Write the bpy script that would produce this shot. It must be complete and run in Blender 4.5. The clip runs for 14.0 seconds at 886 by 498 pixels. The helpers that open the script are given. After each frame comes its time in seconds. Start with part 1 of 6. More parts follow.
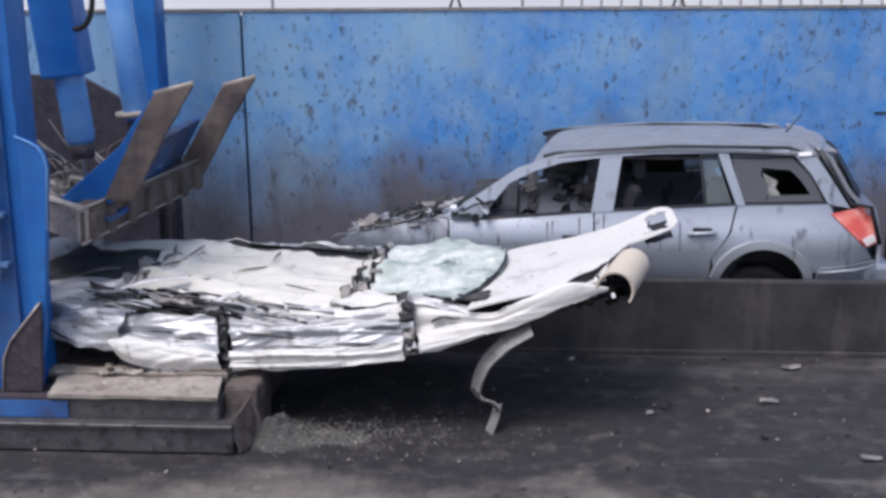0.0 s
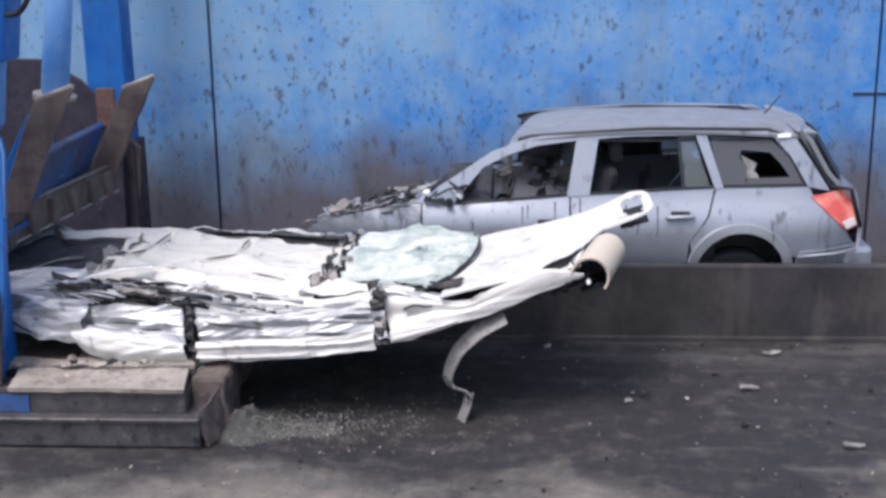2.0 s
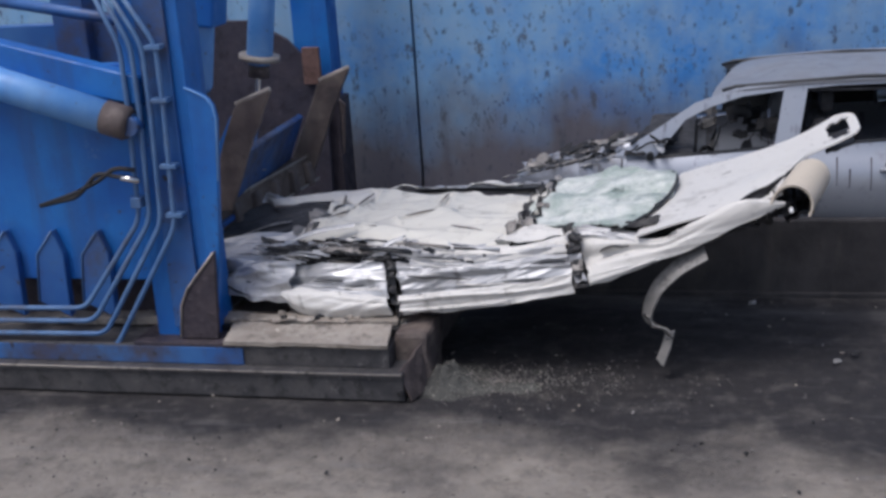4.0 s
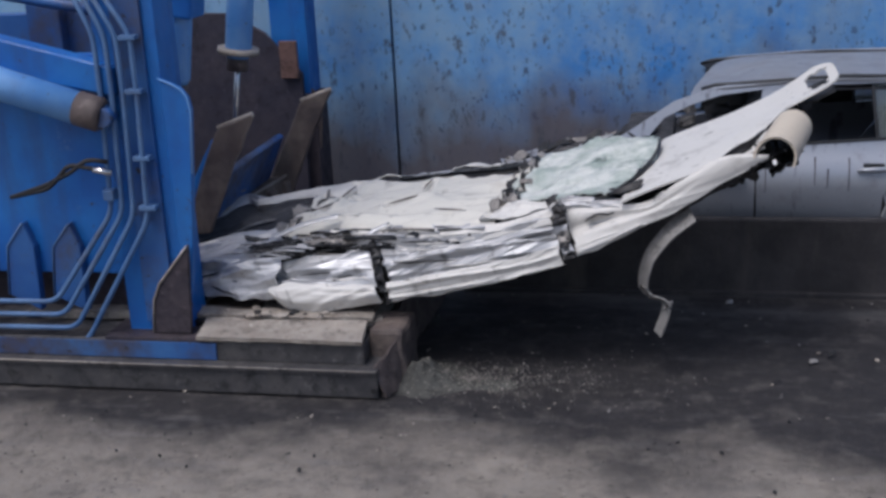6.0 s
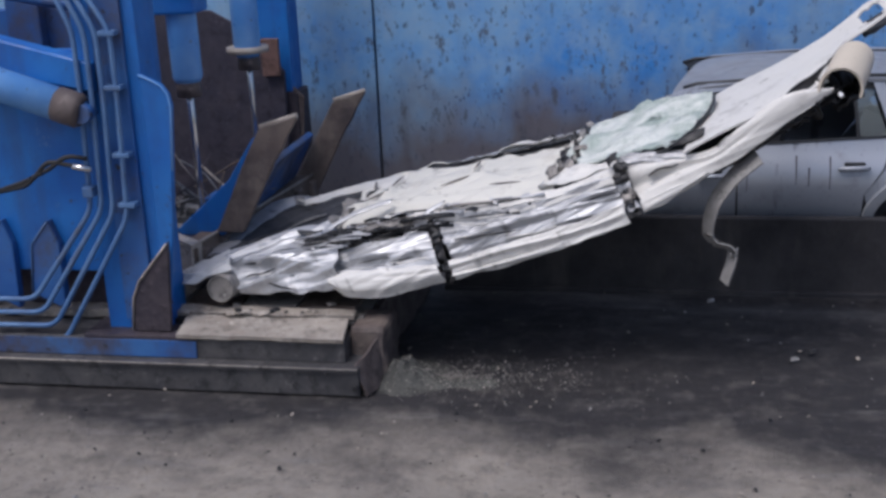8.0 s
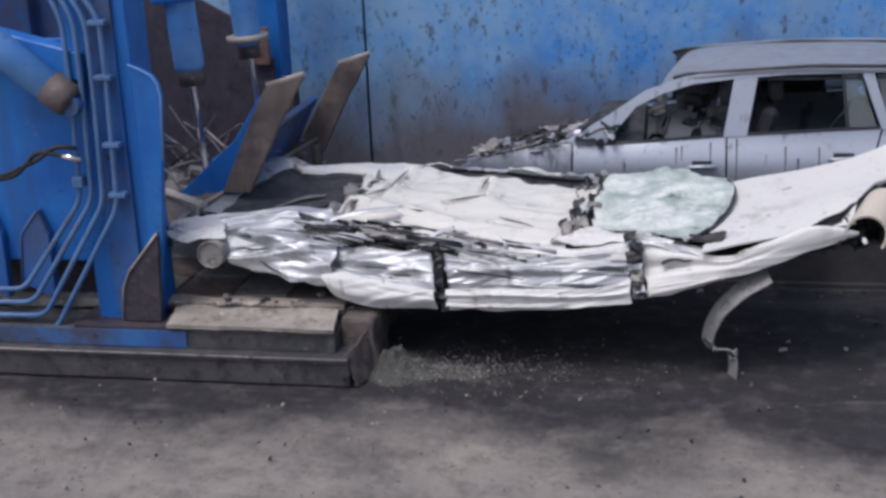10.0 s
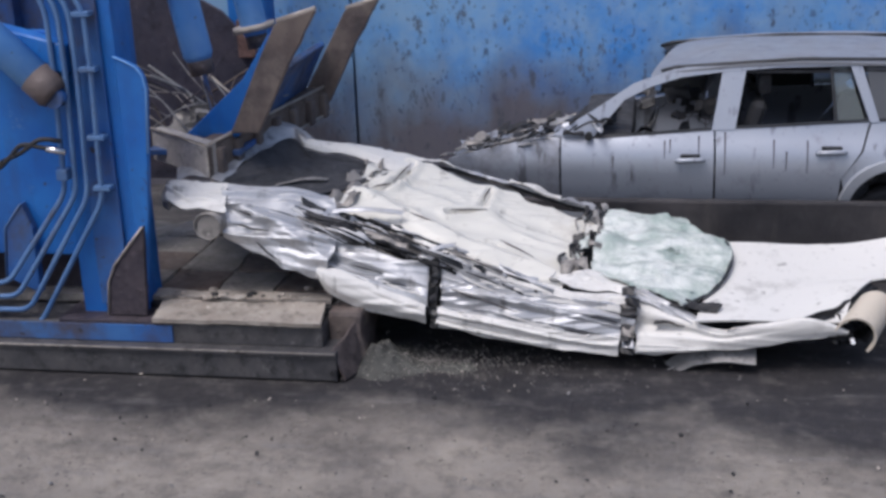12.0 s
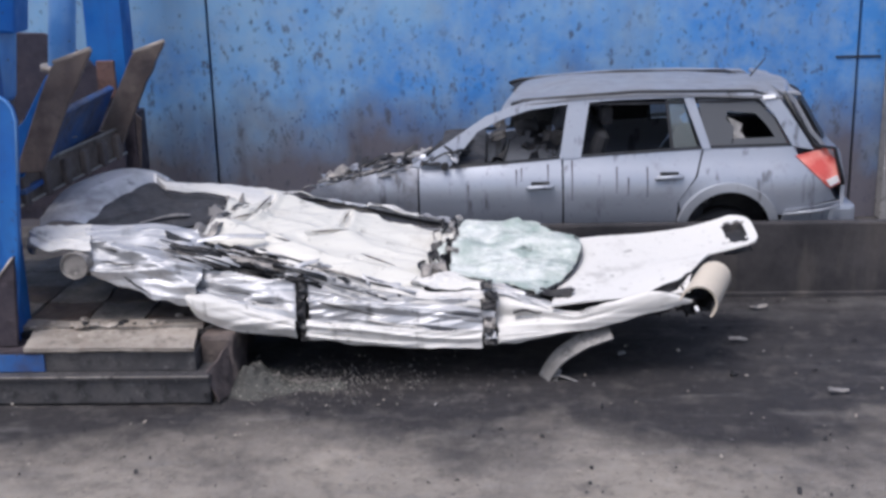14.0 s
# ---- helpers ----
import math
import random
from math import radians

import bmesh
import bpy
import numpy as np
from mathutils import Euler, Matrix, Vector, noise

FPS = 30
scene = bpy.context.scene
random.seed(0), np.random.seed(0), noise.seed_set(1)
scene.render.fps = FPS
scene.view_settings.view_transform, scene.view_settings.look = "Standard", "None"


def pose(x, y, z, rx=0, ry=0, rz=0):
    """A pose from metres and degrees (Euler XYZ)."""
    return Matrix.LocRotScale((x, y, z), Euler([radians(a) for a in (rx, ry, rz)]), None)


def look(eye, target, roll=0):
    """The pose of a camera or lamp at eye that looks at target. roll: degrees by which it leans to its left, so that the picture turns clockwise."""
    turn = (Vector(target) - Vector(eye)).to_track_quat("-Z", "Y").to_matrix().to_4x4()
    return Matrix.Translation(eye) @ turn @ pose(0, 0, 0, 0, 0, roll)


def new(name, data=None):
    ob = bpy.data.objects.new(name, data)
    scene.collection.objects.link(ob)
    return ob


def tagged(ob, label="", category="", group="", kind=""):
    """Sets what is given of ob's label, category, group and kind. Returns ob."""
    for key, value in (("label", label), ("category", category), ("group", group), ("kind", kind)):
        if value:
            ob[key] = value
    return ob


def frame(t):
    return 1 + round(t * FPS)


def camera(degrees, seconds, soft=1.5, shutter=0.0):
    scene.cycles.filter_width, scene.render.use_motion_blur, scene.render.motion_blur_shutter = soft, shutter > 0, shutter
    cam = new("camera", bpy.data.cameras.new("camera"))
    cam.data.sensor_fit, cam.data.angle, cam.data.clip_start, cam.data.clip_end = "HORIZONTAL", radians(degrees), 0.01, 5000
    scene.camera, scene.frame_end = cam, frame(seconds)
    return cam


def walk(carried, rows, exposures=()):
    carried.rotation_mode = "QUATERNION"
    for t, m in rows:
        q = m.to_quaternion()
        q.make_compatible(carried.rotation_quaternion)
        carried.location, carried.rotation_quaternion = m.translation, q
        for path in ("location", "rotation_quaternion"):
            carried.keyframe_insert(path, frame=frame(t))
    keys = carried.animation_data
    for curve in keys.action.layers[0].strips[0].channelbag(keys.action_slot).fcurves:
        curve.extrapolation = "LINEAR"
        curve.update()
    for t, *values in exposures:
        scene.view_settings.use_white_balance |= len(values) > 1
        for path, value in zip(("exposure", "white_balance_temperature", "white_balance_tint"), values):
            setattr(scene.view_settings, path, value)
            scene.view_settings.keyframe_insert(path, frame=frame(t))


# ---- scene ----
cam = camera(39.9, 14.0, soft=3.1)
PATH = [
    (0, (0.723, -2.185, 3.151), (0.576, -0.252, 2.659), -0.6),
    (0.5, (0.758, -2.018, 3.146), (0.621, -0.087, 2.646), -0.5),
    (1, (0.73, -2.013, 3.135), (0.609, -0.084, 2.621), -0.5),
    (1.5, (0.728, -2.008, 3.124), (0.611, -0.078, 2.611), -0.5),
    (2, (0.726, -1.972, 3.101), (0.619, -0.042, 2.585), -0.7),
    (2.5, (0.72, -1.955, 3.088), (0.629, -0.026, 2.568), -0.7),
    (3, (0.703, -1.88, 3.065), (0.632, 0.05, 2.547), -0.4),
    (3.5, (0.686, -1.755, 3.054), (0.61, 0.164, 2.497), -0.5),
    (3.7, (0.737, -1.837, 3.173), (0.494, 0.057, 2.579), -2.1),
    (4, (0.752, -1.948, 3.206), (0.317, -0.089, 2.61), -3.7),
    (4.2, (0.752, -1.945, 3.206), (0.321, -0.086, 2.612), -3.6),
    (6.5, (0.745, -1.884, 3.164), (0.348, -0.019, 2.562), -2.8),
    (7, (0.754, -1.887, 3.174), (0.355, -0.024, 2.567), -2.8),
    (7.5, (0.75, -1.889, 3.163), (0.368, -0.021, 2.559), -2.6),
    (8, (0.751, -1.872, 3.143), (0.379, 0.0, 2.543), -2.5),
    (10.5, (0.74, -1.877, 3.175), (0.396, -0.008, 2.55), -2.1),
    (11, (0.739, -1.858, 3.15), (0.405, 0.013, 2.527), -2.0),
    (11.5, (0.739, -1.848, 3.148), (0.407, 0.022, 2.521), -2.2),
    (12, (0.73, -1.841, 3.149), (0.398, 0.027, 2.519), -2.1),
    (12.5, (0.699, -1.801, 3.121), (0.466, 0.084, 2.494), -1.1),
    (13, (0.689, -1.787, 3.113), (0.515, 0.106, 2.49), -0.7),
    (13.5, (0.668, -1.972, 3.081), (0.58, -0.062, 2.494), -0.4),
    (14, (0.672, -2.277, 3.064), (0.584, -0.357, 2.512), -1.4),
]
walk(cam, [(t, look(eye, target, roll)) for t, eye, target, roll in PATH],
     exposures=[(0, 0.1, 6000, 13), (0.6, 0.2, 6060, 13), (1.5, 0.34, 6060, 13), (3.3, 0.34, 6050, 13), (4.2, -0.38, 5990, 12), (6.5, -0.42, 5940, 12), (8, -0.3, 5920, 13), (10.3, -0.2, 5950, 13), (12.3, -0.03, 6000, 13), (13.3, 0.19, 6000, 13), (14, 0.1, 6010, 13)])

# ---- world, sun ----
world = bpy.data.worlds.new("overcast")
scene.world = world
world.use_nodes = True
wn = world.node_tree
sky = wn.nodes.new("ShaderNodeTexSky")
sky.sky_type = "NISHITA"
sky.sun_disc = False
sky.sun_elevation = radians(64)
sky.sun_rotation = radians(216)
sky.air_density = 1.0
sky.dust_density = 5.0
sky.ozone_density = 1.0
wn.nodes["Background"].inputs["Strength"].default_value = 0.175
wn.links.new(sky.outputs[0], wn.nodes["Background"].inputs[0])
sun = new("sun", bpy.data.lights.new("sun", "SUN"))
sun.data.energy, sun.data.angle, sun.data.color = 1.5, radians(22), (1.0, 0.97, 0.93)
sun.matrix_world = look((-4, -5.5, 15), (0, 0, 0))


# ---- materials ----
def mat(name, col, rough=0.6, metal=0.0):
    m = bpy.data.materials.new(name)
    m.use_nodes = True
    b = m.node_tree.nodes["Principled BSDF"]
    b.inputs["Base Color"].default_value = (*col, 1)
    b.inputs["Roughness"].default_value = rough
    b.inputs["Metallic"].default_value = metal
    return m


class Nodes:
    """Small shorthand for building one material's nodes."""

    def __init__(self, m):
        self.t = m.node_tree
        self.b = self.t.nodes["Principled BSDF"]
        self.pos = self.t.nodes.new("ShaderNodeTexCoord").outputs["Object"]

    def link(self, a, b):
        self.t.links.new(a, b)

    def noise(self, scale, detail=6, rough=0.6, stretch=None, vec=None):
        n = self.t.nodes.new("ShaderNodeTexNoise")
        n.inputs["Scale"].default_value, n.inputs["Detail"].default_value, n.inputs["Roughness"].default_value = scale, detail, rough
        v = vec or self.pos
        if stretch:
            mp = self.t.nodes.new("ShaderNodeMapping")
            mp.inputs["Scale"].default_value = stretch
            self.link(v, mp.inputs[0])
            v = mp.outputs[0]
        self.link(v, n.inputs["Vector"])
        return n.outputs["Fac"]

    def voronoi(self, scale, feature="F1", out="Distance", stretch=None):
        n = self.t.nodes.new("ShaderNodeTexVoronoi")
        n.feature = feature
        n.inputs["Scale"].default_value = scale
        v = self.pos
        if stretch:
            mp = self.t.nodes.new("ShaderNodeMapping")
            mp.inputs["Scale"].default_value = stretch
            self.link(v, mp.inputs[0])
            v = mp.outputs[0]
        self.link(v, n.inputs["Vector"])
        return n.outputs[out]

    def ramp(self, fac, a, b, ca=0.0, cb=1.0):
        n = self.t.nodes.new("ShaderNodeMapRange")
        n.inputs[1].default_value, n.inputs[2].default_value, n.inputs[3].default_value, n.inputs[4].default_value = a, b, ca, cb
        self.link(fac, n.inputs[0])
        return n.outputs[0]

    def math(self, op, a, b):
        n = self.t.nodes.new("ShaderNodeMath")
        n.operation = op
        for i, v in enumerate((a, b)):
            if isinstance(v, (int, float)):
                n.inputs[i].default_value = v
            else:
                self.link(v, n.inputs[i])
        return n.outputs[0]

    def mix(self, fac, a, b):
        n = self.t.nodes.new("ShaderNodeMix")
        n.data_type = "RGBA"
        for sock, v in ((n.inputs[0], fac), (n.inputs[6], a), (n.inputs[7], b)):
            if isinstance(v, tuple):
                sock.default_value = (*v, 1)
            elif isinstance(v, (int, float)):
                sock.default_value = v
            else:
                self.link(v, sock)
        return n.outputs[2]

    def axis(self, i):
        n = self.t.nodes.new("ShaderNodeSeparateXYZ")
        self.link(self.pos, n.inputs[0])
        return n.outputs[i]

    def colour(self, c):
        self.link(c, self.b.inputs["Base Color"])

    def rough(self, r):
        self.link(r, self.b.inputs["Roughness"])

    def metal(self, r):
        self.link(r, self.b.inputs["Metallic"])

    def bump(self, h, strength=0.3, dist=0.02):
        n = self.t.nodes.new("ShaderNodeBump")
        n.inputs["Strength"].default_value, n.inputs["Distance"].default_value = strength, dist
        self.link(h, n.inputs["Height"])
        self.link(n.outputs[0], self.b.inputs["Normal"])


def worn_paint(name, col, pale, rust, chips=0.60, stains=0.55, scale=1.0, rough=0.45):
    """Paint on steel: faded patches, rust stains, small dark chips and vertical runs."""
    m = mat(name, col, rough)
    n = Nodes(m)
    c = n.mix(n.ramp(n.noise(1.3 * scale, 4), 0.35, 0.7), col, pale)
    runs = n.ramp(n.noise(3 * scale, 5, stretch=(1, 1, 0.12)), 0.52, 0.75, 0, 0.6)
    c = n.mix(runs, c, tuple(0.55 * a + 0.45 * b for a, b in zip(col, rust)))
    st = n.ramp(n.noise(1.1 * scale, 8, 0.7), stains, stains + 0.16, 0, 0.9)
    c = n.mix(st, c, rust)
    ch = n.ramp(n.noise(14 * scale, 3, 0.5), chips, chips + 0.05, 0, 0.9)
    c = n.mix(ch, c, tuple(0.5 * a for a in rust))
    n.colour(c)
    n.rough(n.ramp(n.noise(6 * scale), 0.3, 0.7, rough - 0.1, rough + 0.25))
    n.bump(n.noise(25 * scale), 0.15, 0.01)
    return m


def wall_paint():
    """Blue steel wall: chalky fading, paler towards the left end, black scuffs, brown rust creeping up in tongues."""
    m = mat("blue_wall_paint", (0.07, 0.24, 0.62), 0.55)
    n = Nodes(m)
    x = n.axis(0)
    # Noise patches plus a ramp in x: paler to the left.
    paleness = n.math("ADD", n.noise(0.8, 5), n.ramp(x, -3.0, 3.6, 0.12, -0.14))
    c = n.mix(n.ramp(paleness, 0.33, 0.63), (0.055, 0.235, 0.60), (0.215, 0.41, 0.635))
    c = n.mix(n.ramp(n.noise(3.5, 6, 0.7), 0.42, 0.74, 0, 0.65), c, (0.31, 0.42, 0.52))
    c = n.mix(n.ramp(n.noise(2.5, 5, stretch=(1, 1, 0.1)), 0.48, 0.78, 0, 0.5), c, (0.14, 0.19, 0.28))
    # rust film: ragged runs that thin out upwards
    z = n.ramp(n.axis(2), 0.0, 1.9, 0.46, -0.22)
    tongue = n.math("ADD", n.ramp(n.noise(1.1, 8, 0.6, stretch=(1, 1, 0.7)), 0, 1, 0.14, 0.86), z)
    c = n.mix(n.ramp(tongue, 0.46, 0.78, 0, 0.92), c, (0.125, 0.105, 0.108))
    c = n.mix(n.math("MULTIPLY", n.ramp(n.noise(6, 5, 0.6, stretch=(1, 1, 0.14)), 0.5, 0.70, 0, 0.28), n.ramp(tongue, 0.40, 0.62)), c, (0.06, 0.055, 0.065))
    patch = n.ramp(n.noise(0.9, 3), 0.38, 0.56)
    spots = n.math("MULTIPLY", n.ramp(n.noise(12, 5, 0.65, stretch=(1.1, 1, 0.75)), 0.60, 0.66), patch)
    c = n.mix(n.math("MULTIPLY", spots, 0.75), c, (0.035, 0.05, 0.09))
    fine = n.ramp(n.noise(26, 3, 0.5, stretch=(1, 1, 0.5)), 0.65, 0.70, 0, 0.55)
    c = n.mix(fine, c, (0.05, 0.06, 0.09))
    scr = n.math("MULTIPLY", n.ramp(n.noise(8, 5, 0.7, stretch=(1.2, 1, 0.5)), 0.58, 0.64, 0, 0.8), n.ramp(n.noise(0.7, 2), 0.46, 0.58))
    c = n.mix(scr, c, (0.07, 0.08, 0.10))
    n.colour(c)
    n.rough(n.ramp(n.noise(4), 0.3, 0.7, 0.4, 0.75))
    n.bump(n.noise(9), 0.2, 0.02)
    return m


def ground_mat():
    """Oily concrete yard: pale dusty slab, tyre smears and specks; the wide black band along the low wall is oil with
    the shade under the wreck painted in.
    """
    m = mat("oily_shaded_concrete", (0.16, 0.15, 0.14), 0.7)
    n = Nodes(m)
    c = n.mix(n.ramp(n.noise(0.9, 7, 0.65), 0.3, 0.7), (0.155, 0.14, 0.125), (0.34, 0.302, 0.255))
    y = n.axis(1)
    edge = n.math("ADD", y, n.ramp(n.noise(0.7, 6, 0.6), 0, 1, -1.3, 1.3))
    # Oil spread and the shade beneath the wreck are painted in one black.
    oil_shade = n.ramp(edge, 3.9, 4.65)
    c = n.mix(n.math("MULTIPLY", oil_shade, 0.93), c, (0.0125, 0.0125, 0.0175))
    smear = n.ramp(n.noise(2.2, 6, 0.7, stretch=(0.35, 1.6, 1)), 0.54, 0.74, 0, 0.5)
    c = n.mix(smear, c, (0.085, 0.082, 0.085))
    lines = n.ramp(n.noise(4.5, 7, 0.75, stretch=(0.22, 1.5, 1)), 0.57, 0.66, 0, 0.6)
    # Pale marks are held back inside that darkened band.
    dry = n.ramp(oil_shade, 0, 1, 1, 0.55)
    c = n.mix(n.math("MULTIPLY", lines, dry), c, (0.19, 0.18, 0.175))
    mid = n.ramp(n.noise(5, 9, 0.78), 0.36, 0.64, -0.5, 0.5)
    c = n.mix(n.ramp(mid, 0, 0.5, 0, 0.45), c, (0.045, 0.042, 0.042))
    c = n.mix(n.math("MULTIPLY", n.ramp(mid, 0, -0.5, 0, 0.30), dry), c, (0.34, 0.31, 0.275))
    drift = n.math("MULTIPLY", n.ramp(n.math("ADD", y, n.ramp(n.noise(1.3, 5, stretch=(0.6, 1, 1)), 0, 1, -0.5, 0.5)), 6.25, 6.75), n.ramp(n.noise(3, 6, 0.65, stretch=(0.3, 1.2, 1)), 0.42, 0.62, 0, 0.7))
    c = n.mix(drift, c, (0.125, 0.12, 0.118))
    specks = n.ramp(n.noise(30, 3, 0.5), 0.66, 0.72, 0, 0.8)
    c = n.mix(specks, c, (0.03, 0.028, 0.026))
    pale = n.ramp(n.noise(42, 2, 0.5), 0.72, 0.76, 0, 0.5)
    c = n.mix(pale, c, (0.38, 0.37, 0.35))
    n.colour(c)
    n.rough(n.ramp(n.noise(1.7, 5), 0.35, 0.65, 0.45, 0.85))
    n.b.inputs["Specular IOR Level"].default_value = 0.35
    n.bump(n.noise(14, 10, 0.75), 0.8, 0.03)
    return m


def dark_concrete():
    m = mat("grimy_concrete", (0.07, 0.065, 0.065), 0.75)
    n = Nodes(m)
    c = n.mix(n.ramp(n.noise(1.6, 7, 0.65), 0.35, 0.68), (0.016, 0.0155, 0.018), (0.06, 0.055, 0.056))
    c = n.mix(n.ramp(n.noise(3, 5, 0.6, stretch=(1, 1, 0.2)), 0.52, 0.72, 0, 0.6), c, (0.12, 0.105, 0.092))
    n.colour(c)
    n.bump(n.noise(11, 8, 0.7), 0.45, 0.03)
    return m


def rusty(name, a, b, rough=0.7, metal=0.25):
    m = mat(name, a, rough, metal)
    n = Nodes(m)
    c = n.mix(n.ramp(n.noise(4, 8, 0.7), 0.35, 0.66), a, b)
    c = n.mix(n.ramp(n.noise(9, 7, 0.75), 0.52, 0.66, 0, 0.8), c, tuple(0.35 * v for v in a))
    c = n.mix(n.ramp(n.noise(17, 5, 0.7), 0.60, 0.70, 0, 0.7), c, tuple(min(1, 1.7 * v) for v in b))
    n.colour(c)
    n.rough(n.ramp(n.noise(7), 0.3, 0.7, rough - 0.25, rough + 0.15))
    n.bump(n.noise(18, 6), 0.3, 0.02)
    return m


def car_paint(name, col, dirt, metal=0.6, rough=0.32, dirty=0.55, coat=0.4, runs_from=0.62):
    m = mat(name, col, rough, metal)
    n = Nodes(m)
    g = n.ramp(n.noise(2.4, 8, 0.7), dirty, dirty + 0.22, 0, 0.85)
    c = n.mix(g, col, dirt)
    runs = n.ramp(n.noise(9, 4, 0.6, stretch=(1, 1, 0.1)), runs_from, runs_from + 0.08, 0, 0.6)
    c = n.mix(runs, c, tuple(0.5 * v for v in dirt))
    fine = n.ramp(n.noise(22, 6, 0.7), 0.60, 0.70, 0, 0.5)
    c = n.mix(fine, c, dirt)
    n.colour(c)
    n.metal(n.ramp(g, 0, 1, metal, 0))
    n.rough(n.ramp(n.noise(5), 0.3, 0.7, rough, rough + 0.25))
    n.b.inputs["Coat Weight"].default_value = coat
    n.b.inputs["Coat Roughness"].default_value = 0.2
    return m


def shattered():
    """Laminated screen broken to a pale green web of splinters."""
    m = mat("shattered_glass", (0.62, 0.72, 0.67), 0.35)
    n = Nodes(m)
    cells = n.voronoi(38, "DISTANCE_TO_EDGE")
    big = n.voronoi(7, "DISTANCE_TO_EDGE")
    c = n.mix(n.ramp(n.noise(3.2, 4, 0.6, stretch=(0.8, 1.2, 1)), 0.42, 0.56), (0.32, 0.385, 0.35), (0.63, 0.65, 0.615))
    c = n.mix(n.ramp(cells, 0.0, 0.10, 0.18, 0), c, (0.74, 0.80, 0.755))
    c = n.mix(n.math("MULTIPLY", n.ramp(big, 0.0, 0.05, 0.3, 0), n.ramp(n.noise(3, 4), 0.42, 0.56)), c, (0.22, 0.31, 0.28))
    c = n.mix(n.ramp(n.noise(4.5, 6, 0.7, stretch=(0.6, 1.3, 1)), 0.52, 0.64, 0, 0.8), c, (0.24, 0.315, 0.28))
    c = n.mix(n.ramp(n.noise(7, 5, 0.65, stretch=(0.7, 1.3, 1)), 0.62, 0.67, 0, 0.85), c, (0.09, 0.125, 0.11))
    n.colour(c)
    n.bump(n.noise(7, 7, 0.7), 0.9, 0.04)
    return m


def grimy_blue():
    """Machine enamel: faded and scuffed, with broad oily grime, fine runs and chipped spots."""
    m = mat("machine_blue", (0.008, 0.078, 0.33), 0.45)
    n = Nodes(m)
    c = n.mix(n.ramp(n.noise(1.3, 5), 0.35, 0.7), (0.007, 0.097, 0.385), (0.02, 0.175, 0.51))
    c = n.mix(n.ramp(n.noise(2.6, 8, 0.7, stretch=(1, 1, 0.55)), 0.47, 0.74, 0, 0.45), c, (0.02, 0.045, 0.13))
    c = n.mix(n.ramp(n.noise(5, 5, stretch=(1, 1, 0.1)), 0.52, 0.74, 0, 0.5), c, (0.035, 0.05, 0.10))
    c = n.mix(n.ramp(n.noise(1.2, 8, 0.75), 0.61, 0.74, 0, 0.7), c, (0.06, 0.055, 0.075))
    c = n.mix(n.ramp(n.noise(7, 7, 0.75), 0.62, 0.70, 0, 0.45), c, (0.16, 0.24, 0.40))
    c = n.mix(n.ramp(n.noise(20, 4, 0.6), 0.66, 0.72, 0, 0.8), c, (0.04, 0.035, 0.04))
    n.colour(c)
    n.rough(n.ramp(n.noise(4, 6), 0.3, 0.7, 0.32, 0.7))
    n.bump(n.noise(16, 6), 0.2, 0.012)
    return m


def lamp_red():
    """Dusty red lens, paler where the inner reflector shows."""
    m = mat("tail_red", (0.62, 0.12, 0.095), 0.25)
    n = Nodes(m)
    n.colour(n.mix(n.ramp(n.noise(7, 3, 0.5), 0.38, 0.66), (0.60, 0.10, 0.08), (0.80, 0.30, 0.24)))
    return m


